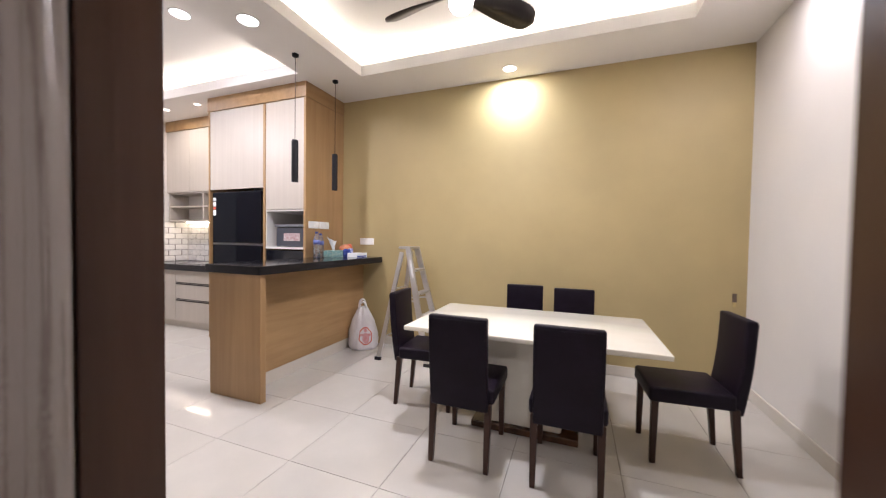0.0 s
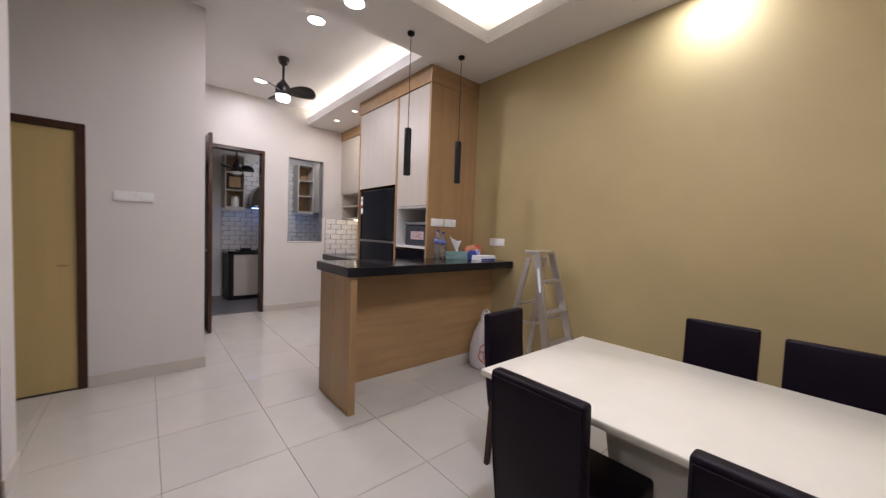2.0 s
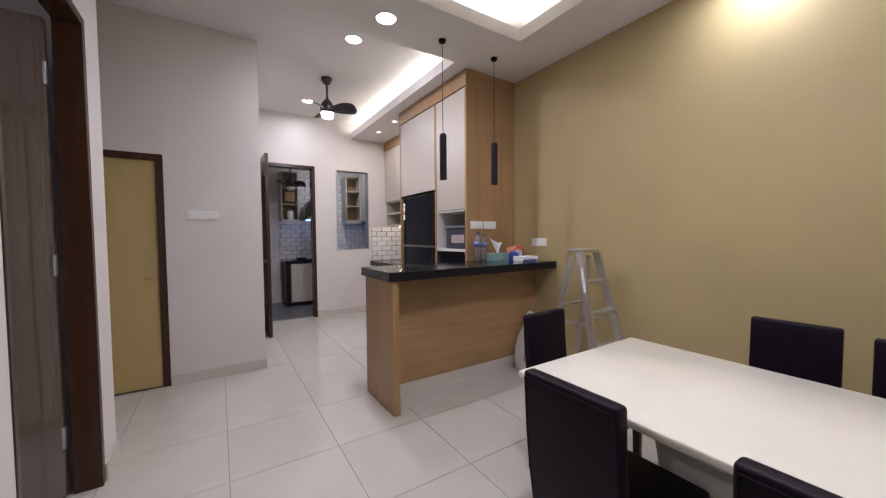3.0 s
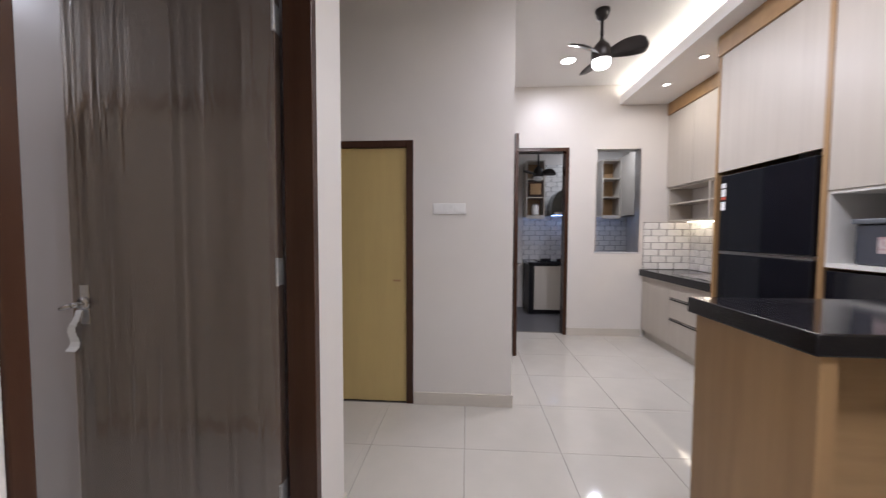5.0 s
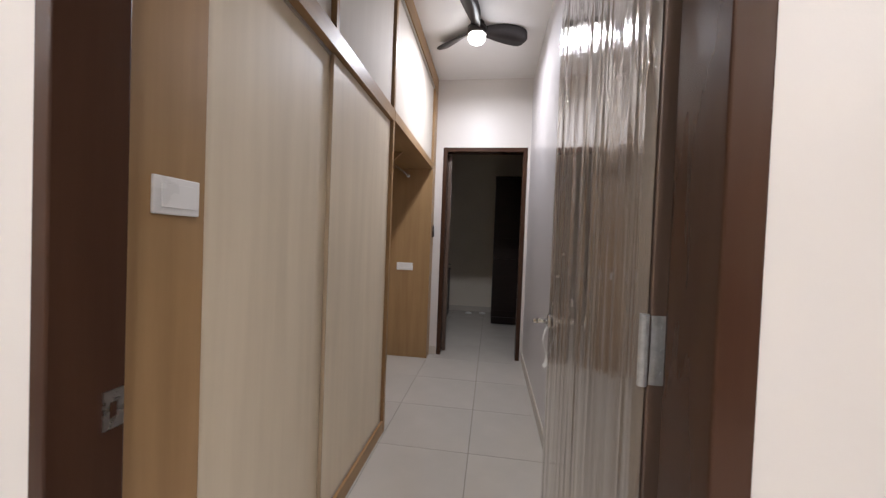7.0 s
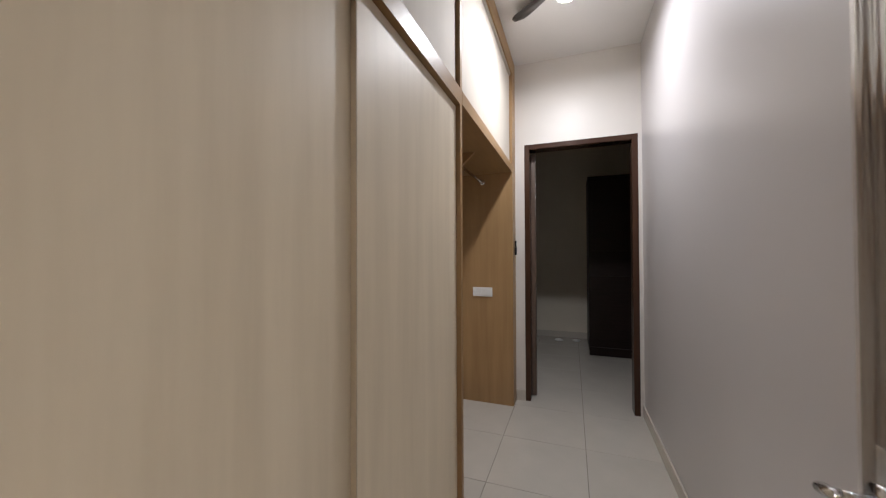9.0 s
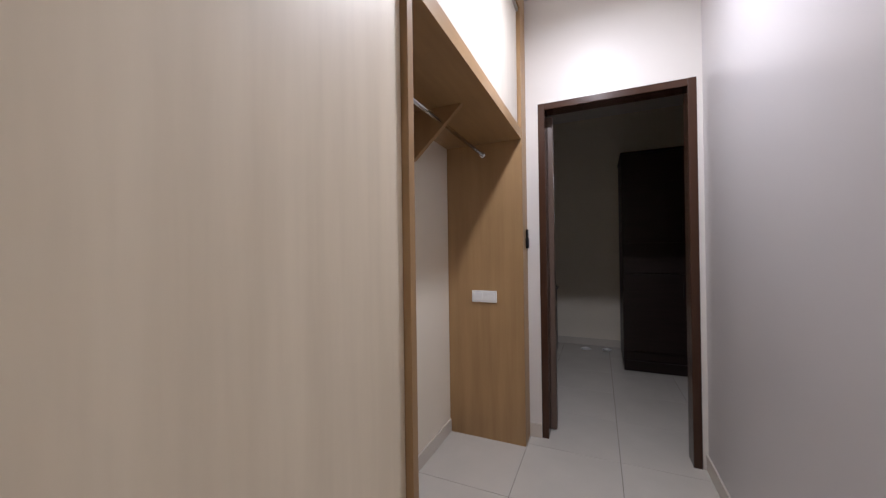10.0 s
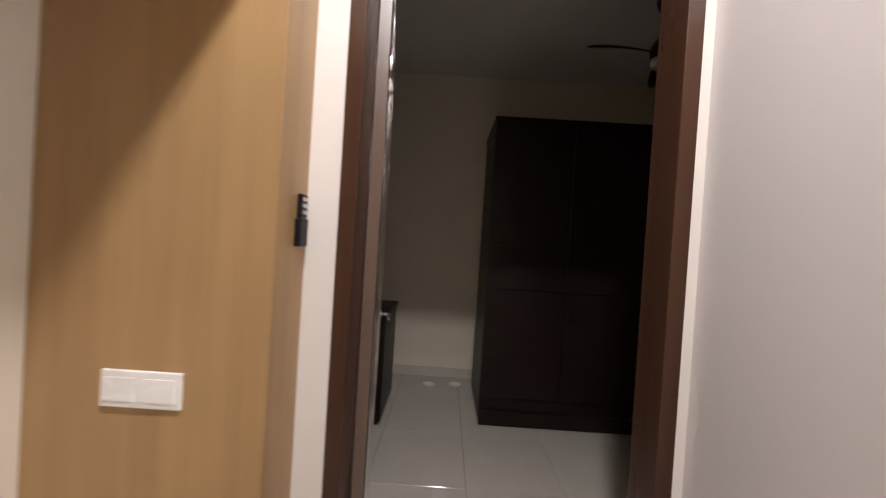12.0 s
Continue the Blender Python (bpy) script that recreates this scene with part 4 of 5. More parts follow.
# ---- switches and sockets ----
def plate(name, c, out, w, h, gangs, label, cat, kind="wall"):
    """A white plate on a wall: c its middle, out its facing ('+x', '-x', '+y', '-y')."""
    root = thing(name, c, label, cat, kind="fixture")
    sgn = 1 if out[0] == "+" else -1

    def slab(u0, u1, z0, z1, d0, d1, bev):
        bm = bmesh.new()
        if out[1] == "x":
            box(bm, c[0] + sgn * d0, c[0] + sgn * d1, c[1] + u0, c[1] + u1, c[2] + z0, c[2] + z1, bevel=bev)
        else:
            box(bm, c[0] + u0, c[0] + u1, c[1] + sgn * d0, c[1] + sgn * d1, c[2] + z0, c[2] + z1, bevel=bev)
        return bm
    part("plate", slab(-w / 2, w / 2, -h / 2, h / 2, 0.0005, 0.010, 0.003), WHITE, root)
    g = w / gangs
    for i in range(gangs):
        u = -w / 2 + g * (i + 0.5)
        part("rocker", slab(u - g * 0.36, u + g * 0.36, -h * 0.32, h * 0.32, 0.0105, 0.0135, 0.001), WHITE, root)
    return root


plate("light_switch", (HALL, 1.239, 1.563), "+x", 0.255, 0.084, 3, "white three-gang light switch on the wall", "light switch")
plate("light_switch", (-1.175, 0.486, 1.451), "-x", 0.120, 0.086, 1, "white single light switch on the wardrobe filler", "light switch")
plate("socket", (-2.515, 3.655, 1.46), "+x", 0.165, 0.082, 2, "white double socket on the oak cabinet side", "socket")
plate("socket", (-2.515, 3.835, 1.46), "+x", 0.165, 0.082, 2, "white double socket on the oak cabinet side", "socket")
plate("socket", (-2.145, NORTH, 1.275), "-y", 0.20, 0.082, 2, "white double socket on the mustard wall above the bar", "socket")
plate("socket", (-0.912, -2.812, 1.068), "+y", 0.192, 0.088, 2, "white double socket on the oak end panel", "socket")
plate("light_switch", (-4.02, CORNER, 1.63), "+y", 0.10, 0.084, 1, "white light switch beside the kitchen door", "light switch")
cover = thing("wall_plate", (1.66, NORTH, 0.84), "small brown cover plate on the mustard wall", "cover plate", kind="fixture")
part("plate", boxes((1.642, 1.672, NORTH - 0.012, NORTH - 0.0005, 0.80, 0.875), bevel=0.002), mat("brown_plastic", (0.13, 0.09, 0.06), 0.4, grain=0.1), cover)
part("tape", boxes((1.645, 1.668, NORTH - 0.006, NORTH - 0.0005, 0.755, 0.799)), YELLOW, cover)

# ---- carrier bag ----
bag = thing("plastic_bag", (-2.02, 3.965, 0), "full white plastic carrier bag with red print on the floor", "bag")
BAG_SHAPE = ((0, 0.86), (0.05, 0.97), (0.2, 1.0), (0.4, 0.97), (0.66, 0.76), (0.89, 0.45), (1.0, 0.27))


def bag_point(a, t, out=0.0):
    """A place on the sack's skin: a round it, t from the floor to the gathered neck."""
    for (t0, r0), (t1, r1) in zip(BAG_SHAPE, BAG_SHAPE[1:]):
        if t <= t1:
            k = (t - t0) / (t1 - t0)
            r = r0 + (r1 - r0) * k
            break
    c, s = math.cos(a), math.sin(a)
    w = 1 + 0.09 * noise.noise((c * 1.8, s * 1.8, t * 2.4)) + 0.05 * noise.noise((c * 5, s * 5, t * 4))
    w += 0.05 * t * math.sin(a * 9 + 2 * t + 1.5 * noise.noise((c * 2, s * 2, 4))) + 0.02 * noise.noise((c * 11, s * 11, t * 14))
    lx, ly = (0.172 * r * w + out) * c, (0.128 * r * w + out) * s
    q = 0.62
    return Vector((-2.02 - 0.005 * t + lx * math.cos(q) - ly * math.sin(q), 3.965 - 0.02 * t + lx * math.sin(q) + ly * math.cos(q), 0.002 + 0.50 * t))


bm = bmesh.new()
n, m_ = 96, 48
rings = [[bm.verts.new(bag_point(i * 2 * math.pi / n, j / m_)) for i in range(n)] for j in range(m_ + 1)]
for p, q in zip(rings, rings[1:]):
    for i in range(n):
        bm.faces.new((p[i], p[(i + 1) % n], q[(i + 1) % n], q[i]))
bm.faces.new(rings[0][::-1])
bm.faces.new(rings[-1])
part("sack", smooth(bm), BAGMAT, bag)
for s_, tall_ in ((-1, 0.10), (1, 0.075)):
    bm = bmesh.new()
    pts = []
    for i in range(17):
        a = math.pi * i / 16
        pts.append((-2.025 + 0.036 * math.cos(a) * 0.8 + 0.014 * s_, 3.94 + 0.036 * math.cos(a) * 0.6 - 0.018 * s_, 0.485 + tall_ * math.sin(a) ** 0.7))
    tube(bm, pts, [0.017 - 0.007 * math.sin(math.pi * i / 16) for i in range(17)], 8)
    part("handle", smooth(bm), BAGMAT, bag)


def printed(mid, t_mid, half, tall, ring):
    """A thin patch of print lying on the sack; ring leaves its middle open."""
    bm = bmesh.new()
    k = 28
    rows = []
    for f in ((1.0, 0.86) if ring else (1.0, 0.66, 0.33, 0.02)):
        rows.append([bm.verts.new(bag_point(mid + half * f * math.cos(i * 2 * math.pi / k) * (1 + 0.08 * math.sin(i * 1.3)), t_mid + tall * f * math.sin(i * 2 * math.pi / k), 0.0022)) for i in range(k)])
    for p, q in zip(rows, rows[1:]):
        for i in range(k):
            bm.faces.new((p[i], p[(i + 1) % k], q[(i + 1) % k], q[i]))
    return smooth(bm)


FRONT = -math.pi / 2 + 0.12
part("print_outline", printed(FRONT, 0.34, 0.46, 0.215, True), REDPRINT, bag, "red printed outline")
for mid, t_mid, half, tall in ((0.0, 0.29, 0.23, 0.13), (0.0, 0.475, 0.12, 0.045), (-0.26, 0.37, 0.15, 0.03), (0.26, 0.37, 0.15, 0.03)):
    part("red_print", printed(FRONT + mid, t_mid, half, tall, False), BAGPRINT, bag, "faded red printed emblem")

# ---- step ladder ----
lad = thing("step_ladder", (-1.32, 3.88, 0), "folding aluminium step ladder standing open by the wall", "ladder")
for y_top, y_low in ((3.80, 3.68), (4.02, 4.13)):
    part("front_rail", beam(bmesh.new(), (-1.36, y_top, 1.215), (-1.07, y_low, 0.01), 0.026, 0.060), ALU, lad)
    part("rear_rail", beam(bmesh.new(), (-1.44, y_top + 0.01, 1.17), (-1.64, y_low - 0.01, 0.01), 0.022, 0.045), ALU, lad)
    for x, y in ((-1.07, y_low), (-1.645, y_low - 0.01)):
        part("rubber_foot", boxes((x - 0.035, x + 0.035, y - 0.018, y + 0.018, 0.0, 0.035), bevel=0.004), BLACK, lad)
for k in range(4):
    t = 0.19 + 0.205 * k
    x, z = -1.36 + 0.29 * t, 1.215 - 1.205 * t
    ya, yb = 3.80 - 0.12 * t + 0.012, 4.02 + 0.11 * t - 0.012
    part("step", boxes((x - 0.045, x + 0.045, ya, yb, z - 0.022, z), bevel=0.003), ALU, lad)
part("top_plate", boxes((-1.47, -1.33, 3.785, 4.035, 1.205, 1.232), bevel=0.005), ALU, lad)
part("warning_label", beam(bmesh.new(), (-1.322, 3.7715, 1.09), (-1.276, 3.7525, 0.90), 0.0012, 0.022), WHITE, lad, "white paper safety label")
for k in range(4):
    t = 0.19 + 0.205 * k
    x, z = -1.36 + 0.29 * t + 0.046, 1.215 - 1.205 * t - 0.012
    for y in (3.80 - 0.12 * t + 0.03, 4.02 + 0.11 * t - 0.03):
        part("step_rivet", tube(bmesh.new(), [(x - 0.004, y, z), (x + 0.004, y, z)], 0.008, 8), CHROME, lad)
for k in (0.35, 0.8):
    x, z = -1.44 - 0.2 * k, 1.17 - 1.16 * k
    part("rear_bar", tube(bmesh.new(), [(x, 3.81 - 0.12 * k, z), (x, 4.03 + 0.1 * k, z)], 0.010, 8), ALU, lad)
for y in (3.755, 4.06):
    part("spreader", beam(bmesh.new(), (-1.20, y, 0.66), (-1.535, y, 0.62), 0.004, 0.018), ALU, lad)

# ---- wardrobe in the corridor ----
WF = -1.20
wr = thing("wardrobe", (-0.9, -0.9, 0), "built-in oak wardrobe with pale sliding doors", "wardrobe")
part("filler", boxes((WF + 0.025, WF + 0.045, 0.40, DOOR_S - 0.026, 0, 3.16), bevel=0.001), OAK, wr)
part("plinth", boxes((WF, WF + 0.018, -1.171, 0.399, 0, 0.085), bevel=0.001), OAK_H, wr)
part("bottom_track", boxes((WF + 0.019, WF + 0.10, -1.171, 0.399, 0.04, 0.089)), ALU, wr)
part("sliding_door", boxes((WF + 0.040, WF + 0.062, -0.33, 0.397, 0.09, 2.195), bevel=0.002), WARDROBE, wr)
d2 = part("sliding_door", boxes((WF + 0.021, WF + 0.037, -1.169, -0.2915, 0.09, 2.195), bevel=0.002), WARDROBE, wr)
part("pull_strip", boxes((WF + 0.019, WF + 0.038, -0.291, -0.285, 0.092, 2.193), bevel=0.002), MAPLE_EDGE, d2)
part("rail", boxes((WF - 0.004, WF + 0.10, -1.171, 0.399, 2.20, 2.285), bevel=0.001), OAK_H, wr)
part("track", boxes((WF + 0.034, WF + 0.10, -1.170, 0.398, 2.185, 2.1995)), ALU, wr)
part("end_panel", boxes((WF - 0.002, COR_B - 0.001, -1.205, -1.172, 0, 3.16), bevel=0.0015), OAK, wr)
part("soffit", boxes((WF - 0.003, COR_B - 0.001, -2.811, -1.206, 2.213, 2.285), bevel=0.001), OAK_H, wr)
part("end_block", boxes((WF - 0.006, COR_B - 0.001, COR_S + 0.001, -2.812, 0, 3.16), bevel=0.0015), OAK, wr)
part("top_rail", boxes((WF - 0.006, COR_B - 0.001, COR_S + 0.001, DOOR_S - 0.026, 3.161, TOP - 0.001), bevel=0.001), OAK_H, wr)
# Dark sheet added behind the sliding doors; its colour paints the inner shade.
part("inner_shade_panel", boxes((WF + 0.12, WF + 0.13, -1.171, 0.397, 0.09, 2.2)), GAP, wr)
for y0, y1 in ((-0.255, 0.40), (-1.170, -0.285), (-2.805, -1.207)):
    part("upper_door", boxes((WF + 0.018, WF + 0.038, y0 + 0.012, y1 - 0.012, 2.296, 3.13), bevel=0.002), UPPER, wr)
    part("upper_track", boxes((WF + 0.006, WF + 0.05, y0, y1, 3.135, 3.16)), ALU, wr)
part("upper_divider", boxes((WF - 0.002, WF + 0.4, -0.284, -0.256, 2.286, 3.16), bevel=0.001), OAK, wr)
bm = bmesh.new()
prism(bm, [(COR_B - 0.001, 1.936), (-0.74, 1.936), (-1.04, 2.2125), (COR_B - 0.001, 2.2125)], "y", -2.075, -2.045)
part("bracket", bm, OAK, wr)
part("hanging_rod", smooth(tube(bmesh.new(), [(-0.915, -2.811, 2.129), (-0.915, -1.206, 2.129)], 0.0125, 14)), CHROME, wr, "steel clothes rod")
part("rod_end", smooth(tube(bmesh.new(), [(-0.915, -2.8118, 2.129), (-0.915, -2.795, 2.129)], 0.022, 14)), CHROME, wr)

rem = thing("fan_remote", (-1.23, -2.915, 1.5), "black fan remote in a wall holder on the oak panel", "remote control")
part("holder", boxes((-1.224, -1.2065, -2.955, -2.905, 1.425, 1.50), bevel=0.003), BLACK, rem)
part("remote", boxes((-1.222, -1.209, -2.950, -2.910, 1.5005, 1.565), bevel=0.003), BLACK, rem)
for k in range(3):
    part("button", boxes((-1.2245, -1.2225, -2.945, -2.915, 1.512 + 0.017 * k, 1.522 + 0.017 * k)), STEEL, rem)

# ---- unlit room at the end ----
cup = thing("tall_cupboard", (-2.6, -5.2, 0), "very dark brown tall cupboard in the unlit room", "cupboard")
VD = mat("near_black_wood", (0.018, 0.010, 0.009), 0.4, spec=0.25, second=(0.012, 0.007, 0.006), scale=(3, 3, 30), spots=0.15)
part("body", boxes((-3.25, -1.952, -5.55, -4.865, 0.06, 2.50), bevel=0.003), VD, cup)
part("plinth", boxes((-3.23, -1.97, -5.54, -4.89, 0, 0.06)), BLACK, cup)
part("top_board", boxes((-3.26, -1.945, -5.56, -4.84, 2.501, 2.525), bevel=0.002), VD, cup)
for x0, x1 in ((-3.245, -2.603), (-2.597, -1.956)):
    hx = x1 - 0.05 if x0 < -3 else x0 + 0.05
    for z0, z1 in ((1.472, 2.49), (0.232, 1.118)):
        dd = part("door", boxes((x0, x1, -4.864, -4.842, z0, z1), bevel=0.003), VD, cup)
        part("grip", boxes((hx - 0.006, hx + 0.006, -4.841, -4.83, z0 + 0.10 if z0 > 1 else z1 - 0.25, z0 + 0.25 if z0 > 1 else z1 - 0.10)), BLACK, dd)
    part("drawer", boxes((x0, x1, -4.866, -4.846, 1.124, 1.466), bevel=0.003), VD, cup)
part("base_board", boxes((-3.245, -1.956, -4.866, -4.838, 0.004, 0.12), bevel=0.003), VD, cup)
low_c = thing("low_cabinet", (-1.0, -4.9, 0), "dark low cabinet beside the open door", "cabinet")
part("body", boxes((-1.17, -0.64, -5.30, -4.72, 0.05, 0.87), bevel=0.004), VD, low_c)
part("top_board", boxes((-1.185, -0.635, -5.31, -4.70, 0.871, 0.895), bevel=0.002), VD, low_c)
part("plinth", boxes((-1.15, -0.66, -5.28, -4.74, 0, 0.05)), BLACK, low_c)


def glint_lump(x, y, w, seed):
    """A small crumpled white lump standing in for a bright glint on the floor."""
    root = thing("paper_scrap", (x, y, 0), "small crumpled white lump in place of a bright floor glint", "litter", group="floor scraps")
    bm = bmesh.new()
    bmesh.ops.create_icosphere(bm, subdivisions=3, radius=1.0)
    for v in bm.verts:
        d = 1 + 0.5 * noise.noise(v.co * 2.2 + Vector((seed, 0, 0)))
        v.co = Vector((x + v.co.x * d * w * 0.5, y + v.co.y * d * w * 0.3, max(0.0005, 0.012 + v.co.z * d * 0.022)))
    part("sheet", bm, WHITE, root)
    return root


# White lumps added where bright glints show by the far skirting.
glint_lump(-1.52, -5.58, 0.12, 3)
glint_lump(-1.79, -5.62, 0.11, 7)
ceiling_fan(-3.08, -4.55, TOP, 2.86, 0.55, 2, "dark ceiling fan, unlit, in the unlit room", 0)

# ---- wet kitchen beyond the doorway ----
wk = thing("kitchen_cabinet", (-7.2, 3.3, 0), "cream base cabinet with black end and top", "cabinet")
part("end_panel", boxes((-7.49, -6.90, 2.44, 2.50, 0, 0.84), bevel=0.002), BLACK, wk)
part("plinth", boxes((-7.49, -6.92, 2.50, 4.28, 0, 0.06)), BLACK, wk)
# Near-black here too, as painted shade between the doors.
part("carcass", boxes((-7.49, -6.915, 2.501, 4.28, 0.06, 0.84)), GAP, wk)
for y0, y1 in ((2.53, 3.06), (3.066, 3.60), (3.606, 4.14)):
    part("door", boxes((-6.914, -6.892, y0, y1, 0.07, 0.82), bevel=0.002), CREAM, wk)
solid("wet_kitchen_worktop", boxes((-7.495, -6.87, 2.42, 4.29, 0.841, 0.885), bevel=0.003), GRANITE, "black granite wet kitchen worktop", "worktop", kind="thing")
hob = thing("gas_hob", (-7.15, 2.85, 0.885), "black gas hob with pan supports", "hob")
part("glass", boxes((-7.38, -6.95, 2.62, 3.20, 0.8855, 0.90), bevel=0.003), BLACKGLASS, hob)
for y in (2.77, 3.05):
    part("pan_support", smooth(lathe(bmesh.new(), -7.16, y, [(0.085, 0.901), (0.095, 0.925), (0.075, 0.925), (0.06, 0.901)], 16)), BLACK, hob)


def shelf_unit(y0, y1, z0, z1, levels, label):
    root = thing("shelf_unit", (-7.3, (y0 + y1) / 2, z0), label, "shelf", group="wet kitchen shelves")
    x0, x1 = -7.485, -7.16
    part("upright", boxes((x0, x1, y0, y0 + 0.018, z0, z1)), CREAM, root)
    part("upright", boxes((x0, x1, y1 - 0.018, y1, z0, z1)), CREAM, root)
    part("back_panel", boxes((x0, x0 + 0.01, y0 + 0.018, y1 - 0.018, z0, z1)), OAK, root)
    for i in range(levels + 1):
        z = z0 + (z1 - z0 - 0.018) * i / levels
        part("shelf", boxes((x0 + 0.01, x1, y0 + 0.018, y1 - 0.018, z, z + 0.018)), CREAM, root)
    return root


shelf_unit(2.42, 2.74, 1.68, 2.66, 3, "open pale shelf unit holding a box and a jar")
shelf_unit(3.72, 4.04, 1.68, 2.66, 3, "open pale corner shelf unit, empty")
wc = thing("wet_wall_cabinet", (-7.2, 4.16, 1.68), "cream wet kitchen wall cabinet beside the shelf", "cabinet")
part("body", boxes((-7.485, -6.45, 4.041, 4.29, 1.68, 2.70), bevel=0.002), CREAM, wc)
part("hood_panel", boxes((-6.44, -6.10, 4.041, 4.29, 1.95, 2.70), bevel=0.002), CREAM, wc)
crate = thing("wooden_box", (-7.3, 2.58, 2.35), "dark framed wooden box on the shelf", "box")
part("frame", boxes((-7.40, -7.15, 2.455, 2.70, 2.026, 2.28), bevel=0.004), LEGWOOD, crate)
part("panel", boxes((-7.149, -7.146, 2.485, 2.67, 2.06, 2.25)), OAK, crate)
jar = thing("storage_jar", (-7.3, 2.6, 1.70), "pale storage jar with lid on the shelf", "jar")
part("body", smooth(lathe(bmesh.new(), -7.28, 2.60, [(0.06, 1.699), (0.068, 1.72), (0.068, 1.85), (0.055, 1.88)], 20)), WHITE, jar)
part("lid", smooth(lathe(bmesh.new(), -7.28, 2.60, [(0.058, 1.8805), (0.058, 1.90), (0.02, 1.91)], 20)), STEEL, jar)
ceiling_fan(-6.55, 2.50, 3.0, 2.24, 0.27, 62, "small black ceiling fan in the wet kitchen", 0)
# Each board is an added screen that keeps its strip light out of view.
for y0, y1 in ((2.42, 2.74), (3.72, 4.04)):
    solid("valance", boxes((-7.178, -7.16, y0, y1, 1.635, 1.679)), CREAM, "pale board added to hide the strip light below the shelf", "valance")
    solid("wet_led_strip", boxes((-7.197, -7.182, y0 + 0.02, y1 - 0.02, 1.664, 1.674)), LED_WET, "cool white strip light below the wet kitchen shelf", "light strip", kind="fixture")

# cooker hood over the hob
hood = thing("cooker_hood", (-7.3, 3.1, 1.70), "dark glass cooker hood with lit underside over the hob", "cooker hood")
outline = [(2.85, 1.70), (2.85, 1.78)] + [(2.85 + 0.22 * (1 - math.cos(a * math.pi / 16)), 1.78 + 0.36 * math.sin(a * math.pi / 16)) for a in range(1, 9)] + [(3.40, 2.14), (3.40, 1.70)]
bm = prism(bmesh.new(), outline, "x", -7.485, -7.13)
bmesh.ops.bevel(bm, geom=[e for e in bm.edges if e.calc_face_angle(0) > 1.0], offset=0.006, segments=2, affect="EDGES", profile=0.5)
part("body", bm, mat("dark_green_glass", (0.030, 0.034, 0.030), 0.16, grain=0.2, scale=(5, 5, 5)), hood)
part("light", boxes((-7.30, -7.27, 2.90, 3.30, 1.692, 1.6995)), LED_WET, hood, "glowing cool strip light")
part("control_strip", boxes((-7.1298, -7.127, 2.90, 3.34, 1.712, 1.75), bevel=0.001), STEEL, hood)


# ---- brick tiles on the kitchen walls ----
def brick_mesh(w, h, t):
    bm = bmesh.new()
    box(bm, 0, w, 0, t, 0, h)
    bmesh.ops.bevel(bm, geom=[e for e in bm.edges if all(v.co.y > t - 1e-5 for v in e.verts)], offset=0.003, segments=1, affect="EDGES")
    me = bpy.data.meshes.new("brick")
    bm.to_mesh(me)
    bm.free()
    me.materials.append(BRICK)
    return me


def brick_wall(name, origin, turn, length, height, label, bw=0.19, bh=0.082, j=0.006, t=0.008):
    """Brick-bond tiles standing on a wall; u runs along, the tiles face +y of the turned frame."""
    root = thing(name, origin, label, "wall tiles", kind="structure")
    root.rotation_euler = (0, 0, radians(turn))
    bm = bmesh.new()
    box(bm, 0, length, -0.001, 0.0035, 0, height)
    me = bpy.data.meshes.new("joint_bed")
    bm.to_mesh(me)
    bm.free()
    me.materials.append(JOINT)
    bed = new("joint_bed", me)
    bed.parent = root
    cache = {}
    row, z = 0, j / 2
    while z + 0.02 < height:
        h = min(bh, height - z - j / 2)
        u = -(bw + j) / 2 if row % 2 else 0.0
        while u < length:
            a, b = max(u, 0) + j / 2, min(u + bw, length) - j / 2
            if b - a > 0.02 and h > 0.015:
                key = (round(b - a, 3), round(h, 3))
                if key not in cache:
                    cache[key] = brick_mesh(b - a, h, t)
                ob = new("brick", cache[key])
                ob.parent = root
                ob.location = (a, 0, z)
            u += bw + j
        z += bh + j
        row += 1
    return root


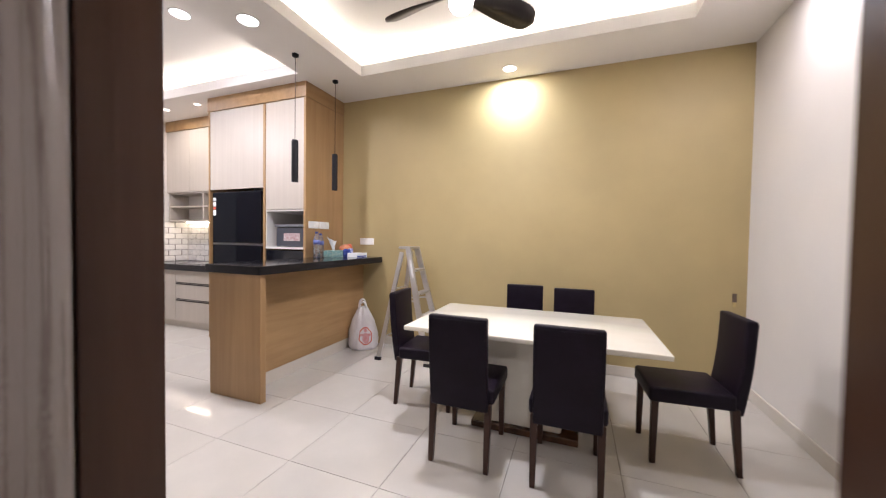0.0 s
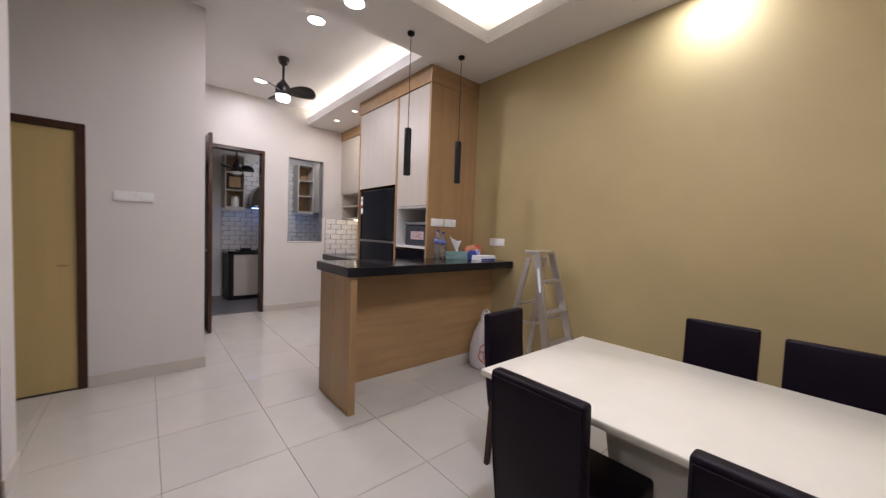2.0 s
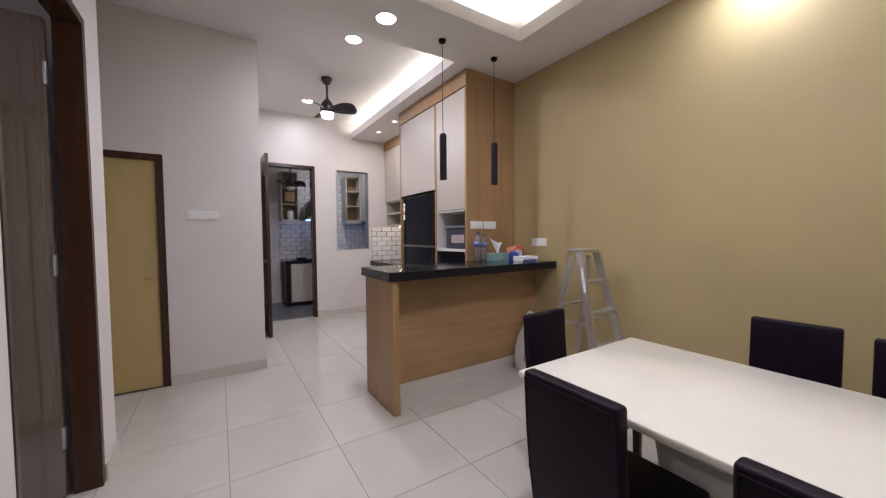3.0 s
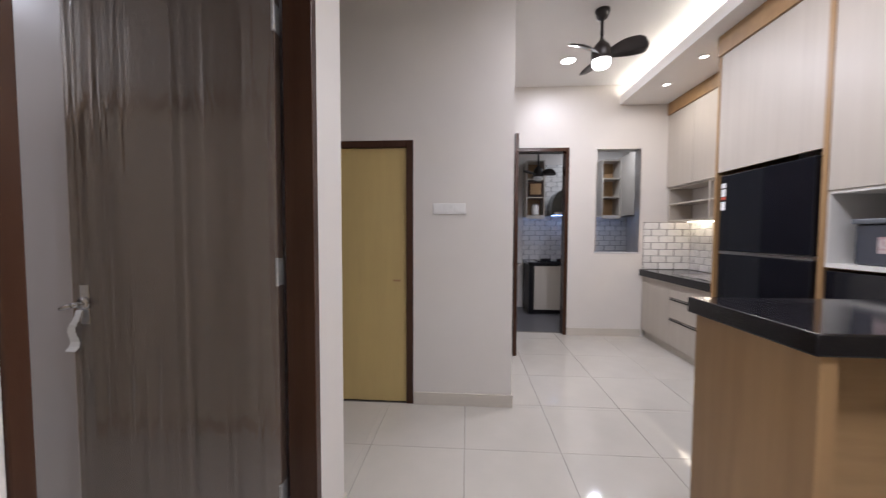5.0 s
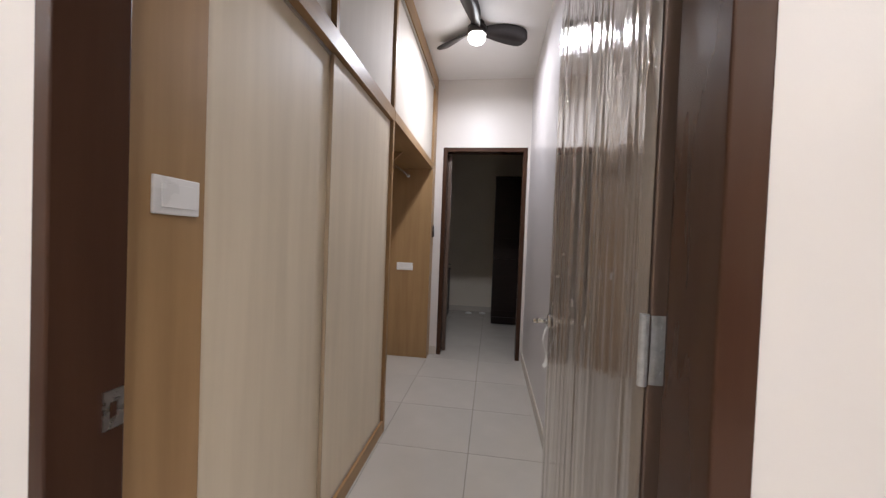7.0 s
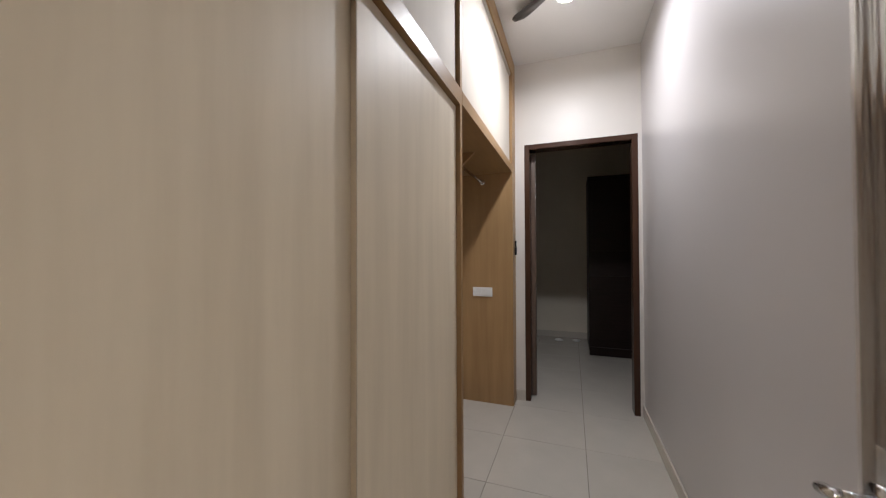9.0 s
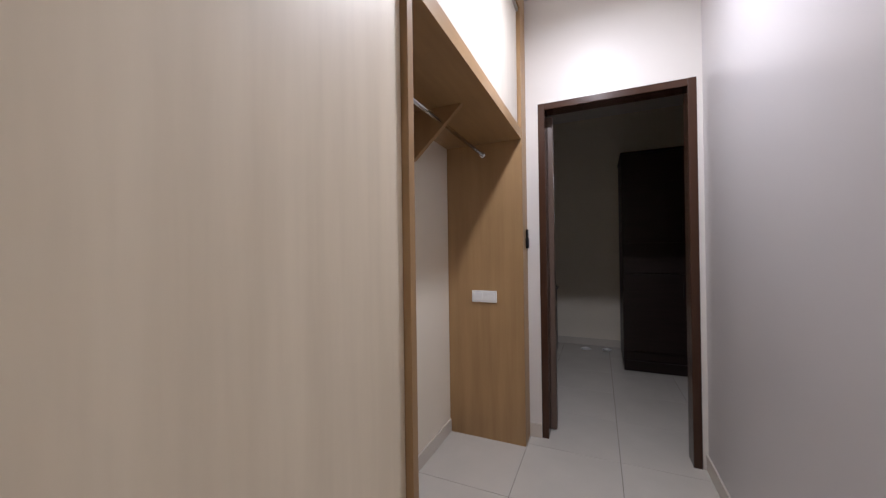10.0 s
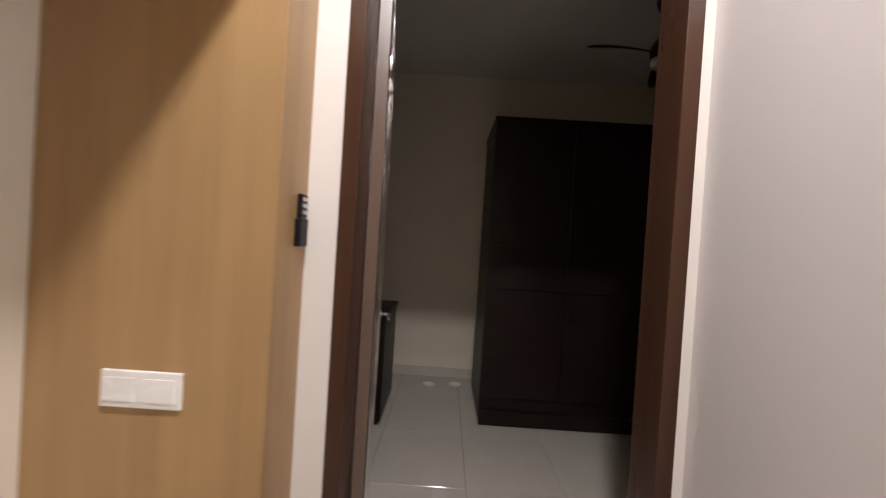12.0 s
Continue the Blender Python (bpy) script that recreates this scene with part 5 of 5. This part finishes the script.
brick_wall("wall_tiles_kitchen_side", (WEST + 0.001, KNORTH - 0.012, 0.906), -90, 0.585, 0.62, "white brick tiles with dark joints beside the worktop")
brick_wall("wall_tiles_kitchen", (-4.09, KNORTH - 0.001, 0.906), 180, 1.55, 0.62, "white brick tiles with dark joints behind the worktop")
brick_wall("wall_tiles_wet", (-7.499, 4.29, 0.886), -90, 1.88, 1.75, "white brick tiles with dark joints in the wet kitchen", bw=0.19, bh=0.085, j=0.005)

# ---- floor tiles ----
TSX, TSY, TX, TY, JW = 0.605, 0.605, -1.815, 1.975, 0.003


def tile_mesh(w, d):
    bm = bmesh.new()
    box(bm, 0, w, 0, d, -0.009, 0)
    bmesh.ops.bevel(bm, geom=[e for e in bm.edges if all(v.co.z > -1e-5 for v in e.verts)], offset=0.0007, segments=1, affect="EDGES")
    me = bpy.data.meshes.new("tile")
    bm.to_mesh(me)
    bm.free()
    me.materials.append(TILE)
    return me


tiles_root = thing("floor_tiles", (0, 0, 0), "polished cream porcelain floor tiles, sixty centimetres square", "floor tiles", kind="structure")
tile_cache = {}


def lay(x0, x1, y0, y1):
    for i in range(math.floor((x0 - TX) / TSX), math.ceil((x1 - TX) / TSX)):
        for k in range(math.floor((y0 - TY) / TSY), math.ceil((y1 - TY) / TSY)):
            a0, a1 = max(x0, TX + i * TSX + JW / 2), min(x1, TX + (i + 1) * TSX - JW / 2)
            b0, b1 = max(y0, TY + k * TSY + JW / 2), min(y1, TY + (k + 1) * TSY - JW / 2)
            if a1 - a0 < 0.01 or b1 - b0 < 0.01:
                continue
            key = (round(a1 - a0, 3), round(b1 - b0, 3))
            if key not in tile_cache:
                tile_cache[key] = tile_mesh(*key)
            ob = new("tile", tile_cache[key])
            ob.parent = tiles_root
            ob.location = (a0, b0, 0)


lay(WEST - 0.07, HALL, CORNER - 0.01, KNORTH)
lay(HALL, EAST, 0.72, NORTH + 0.05)
lay(HALL, PASS + 0.01, -0.6, 0.72)
lay(COR_W - 0.01, COR_B, -5.85, 0.72)
lay(-4.30, COR_W - 0.01, -5.85, COR_S - 0.06)
lay(COR_B + 0.15, EAST, -2.85, 0.72)
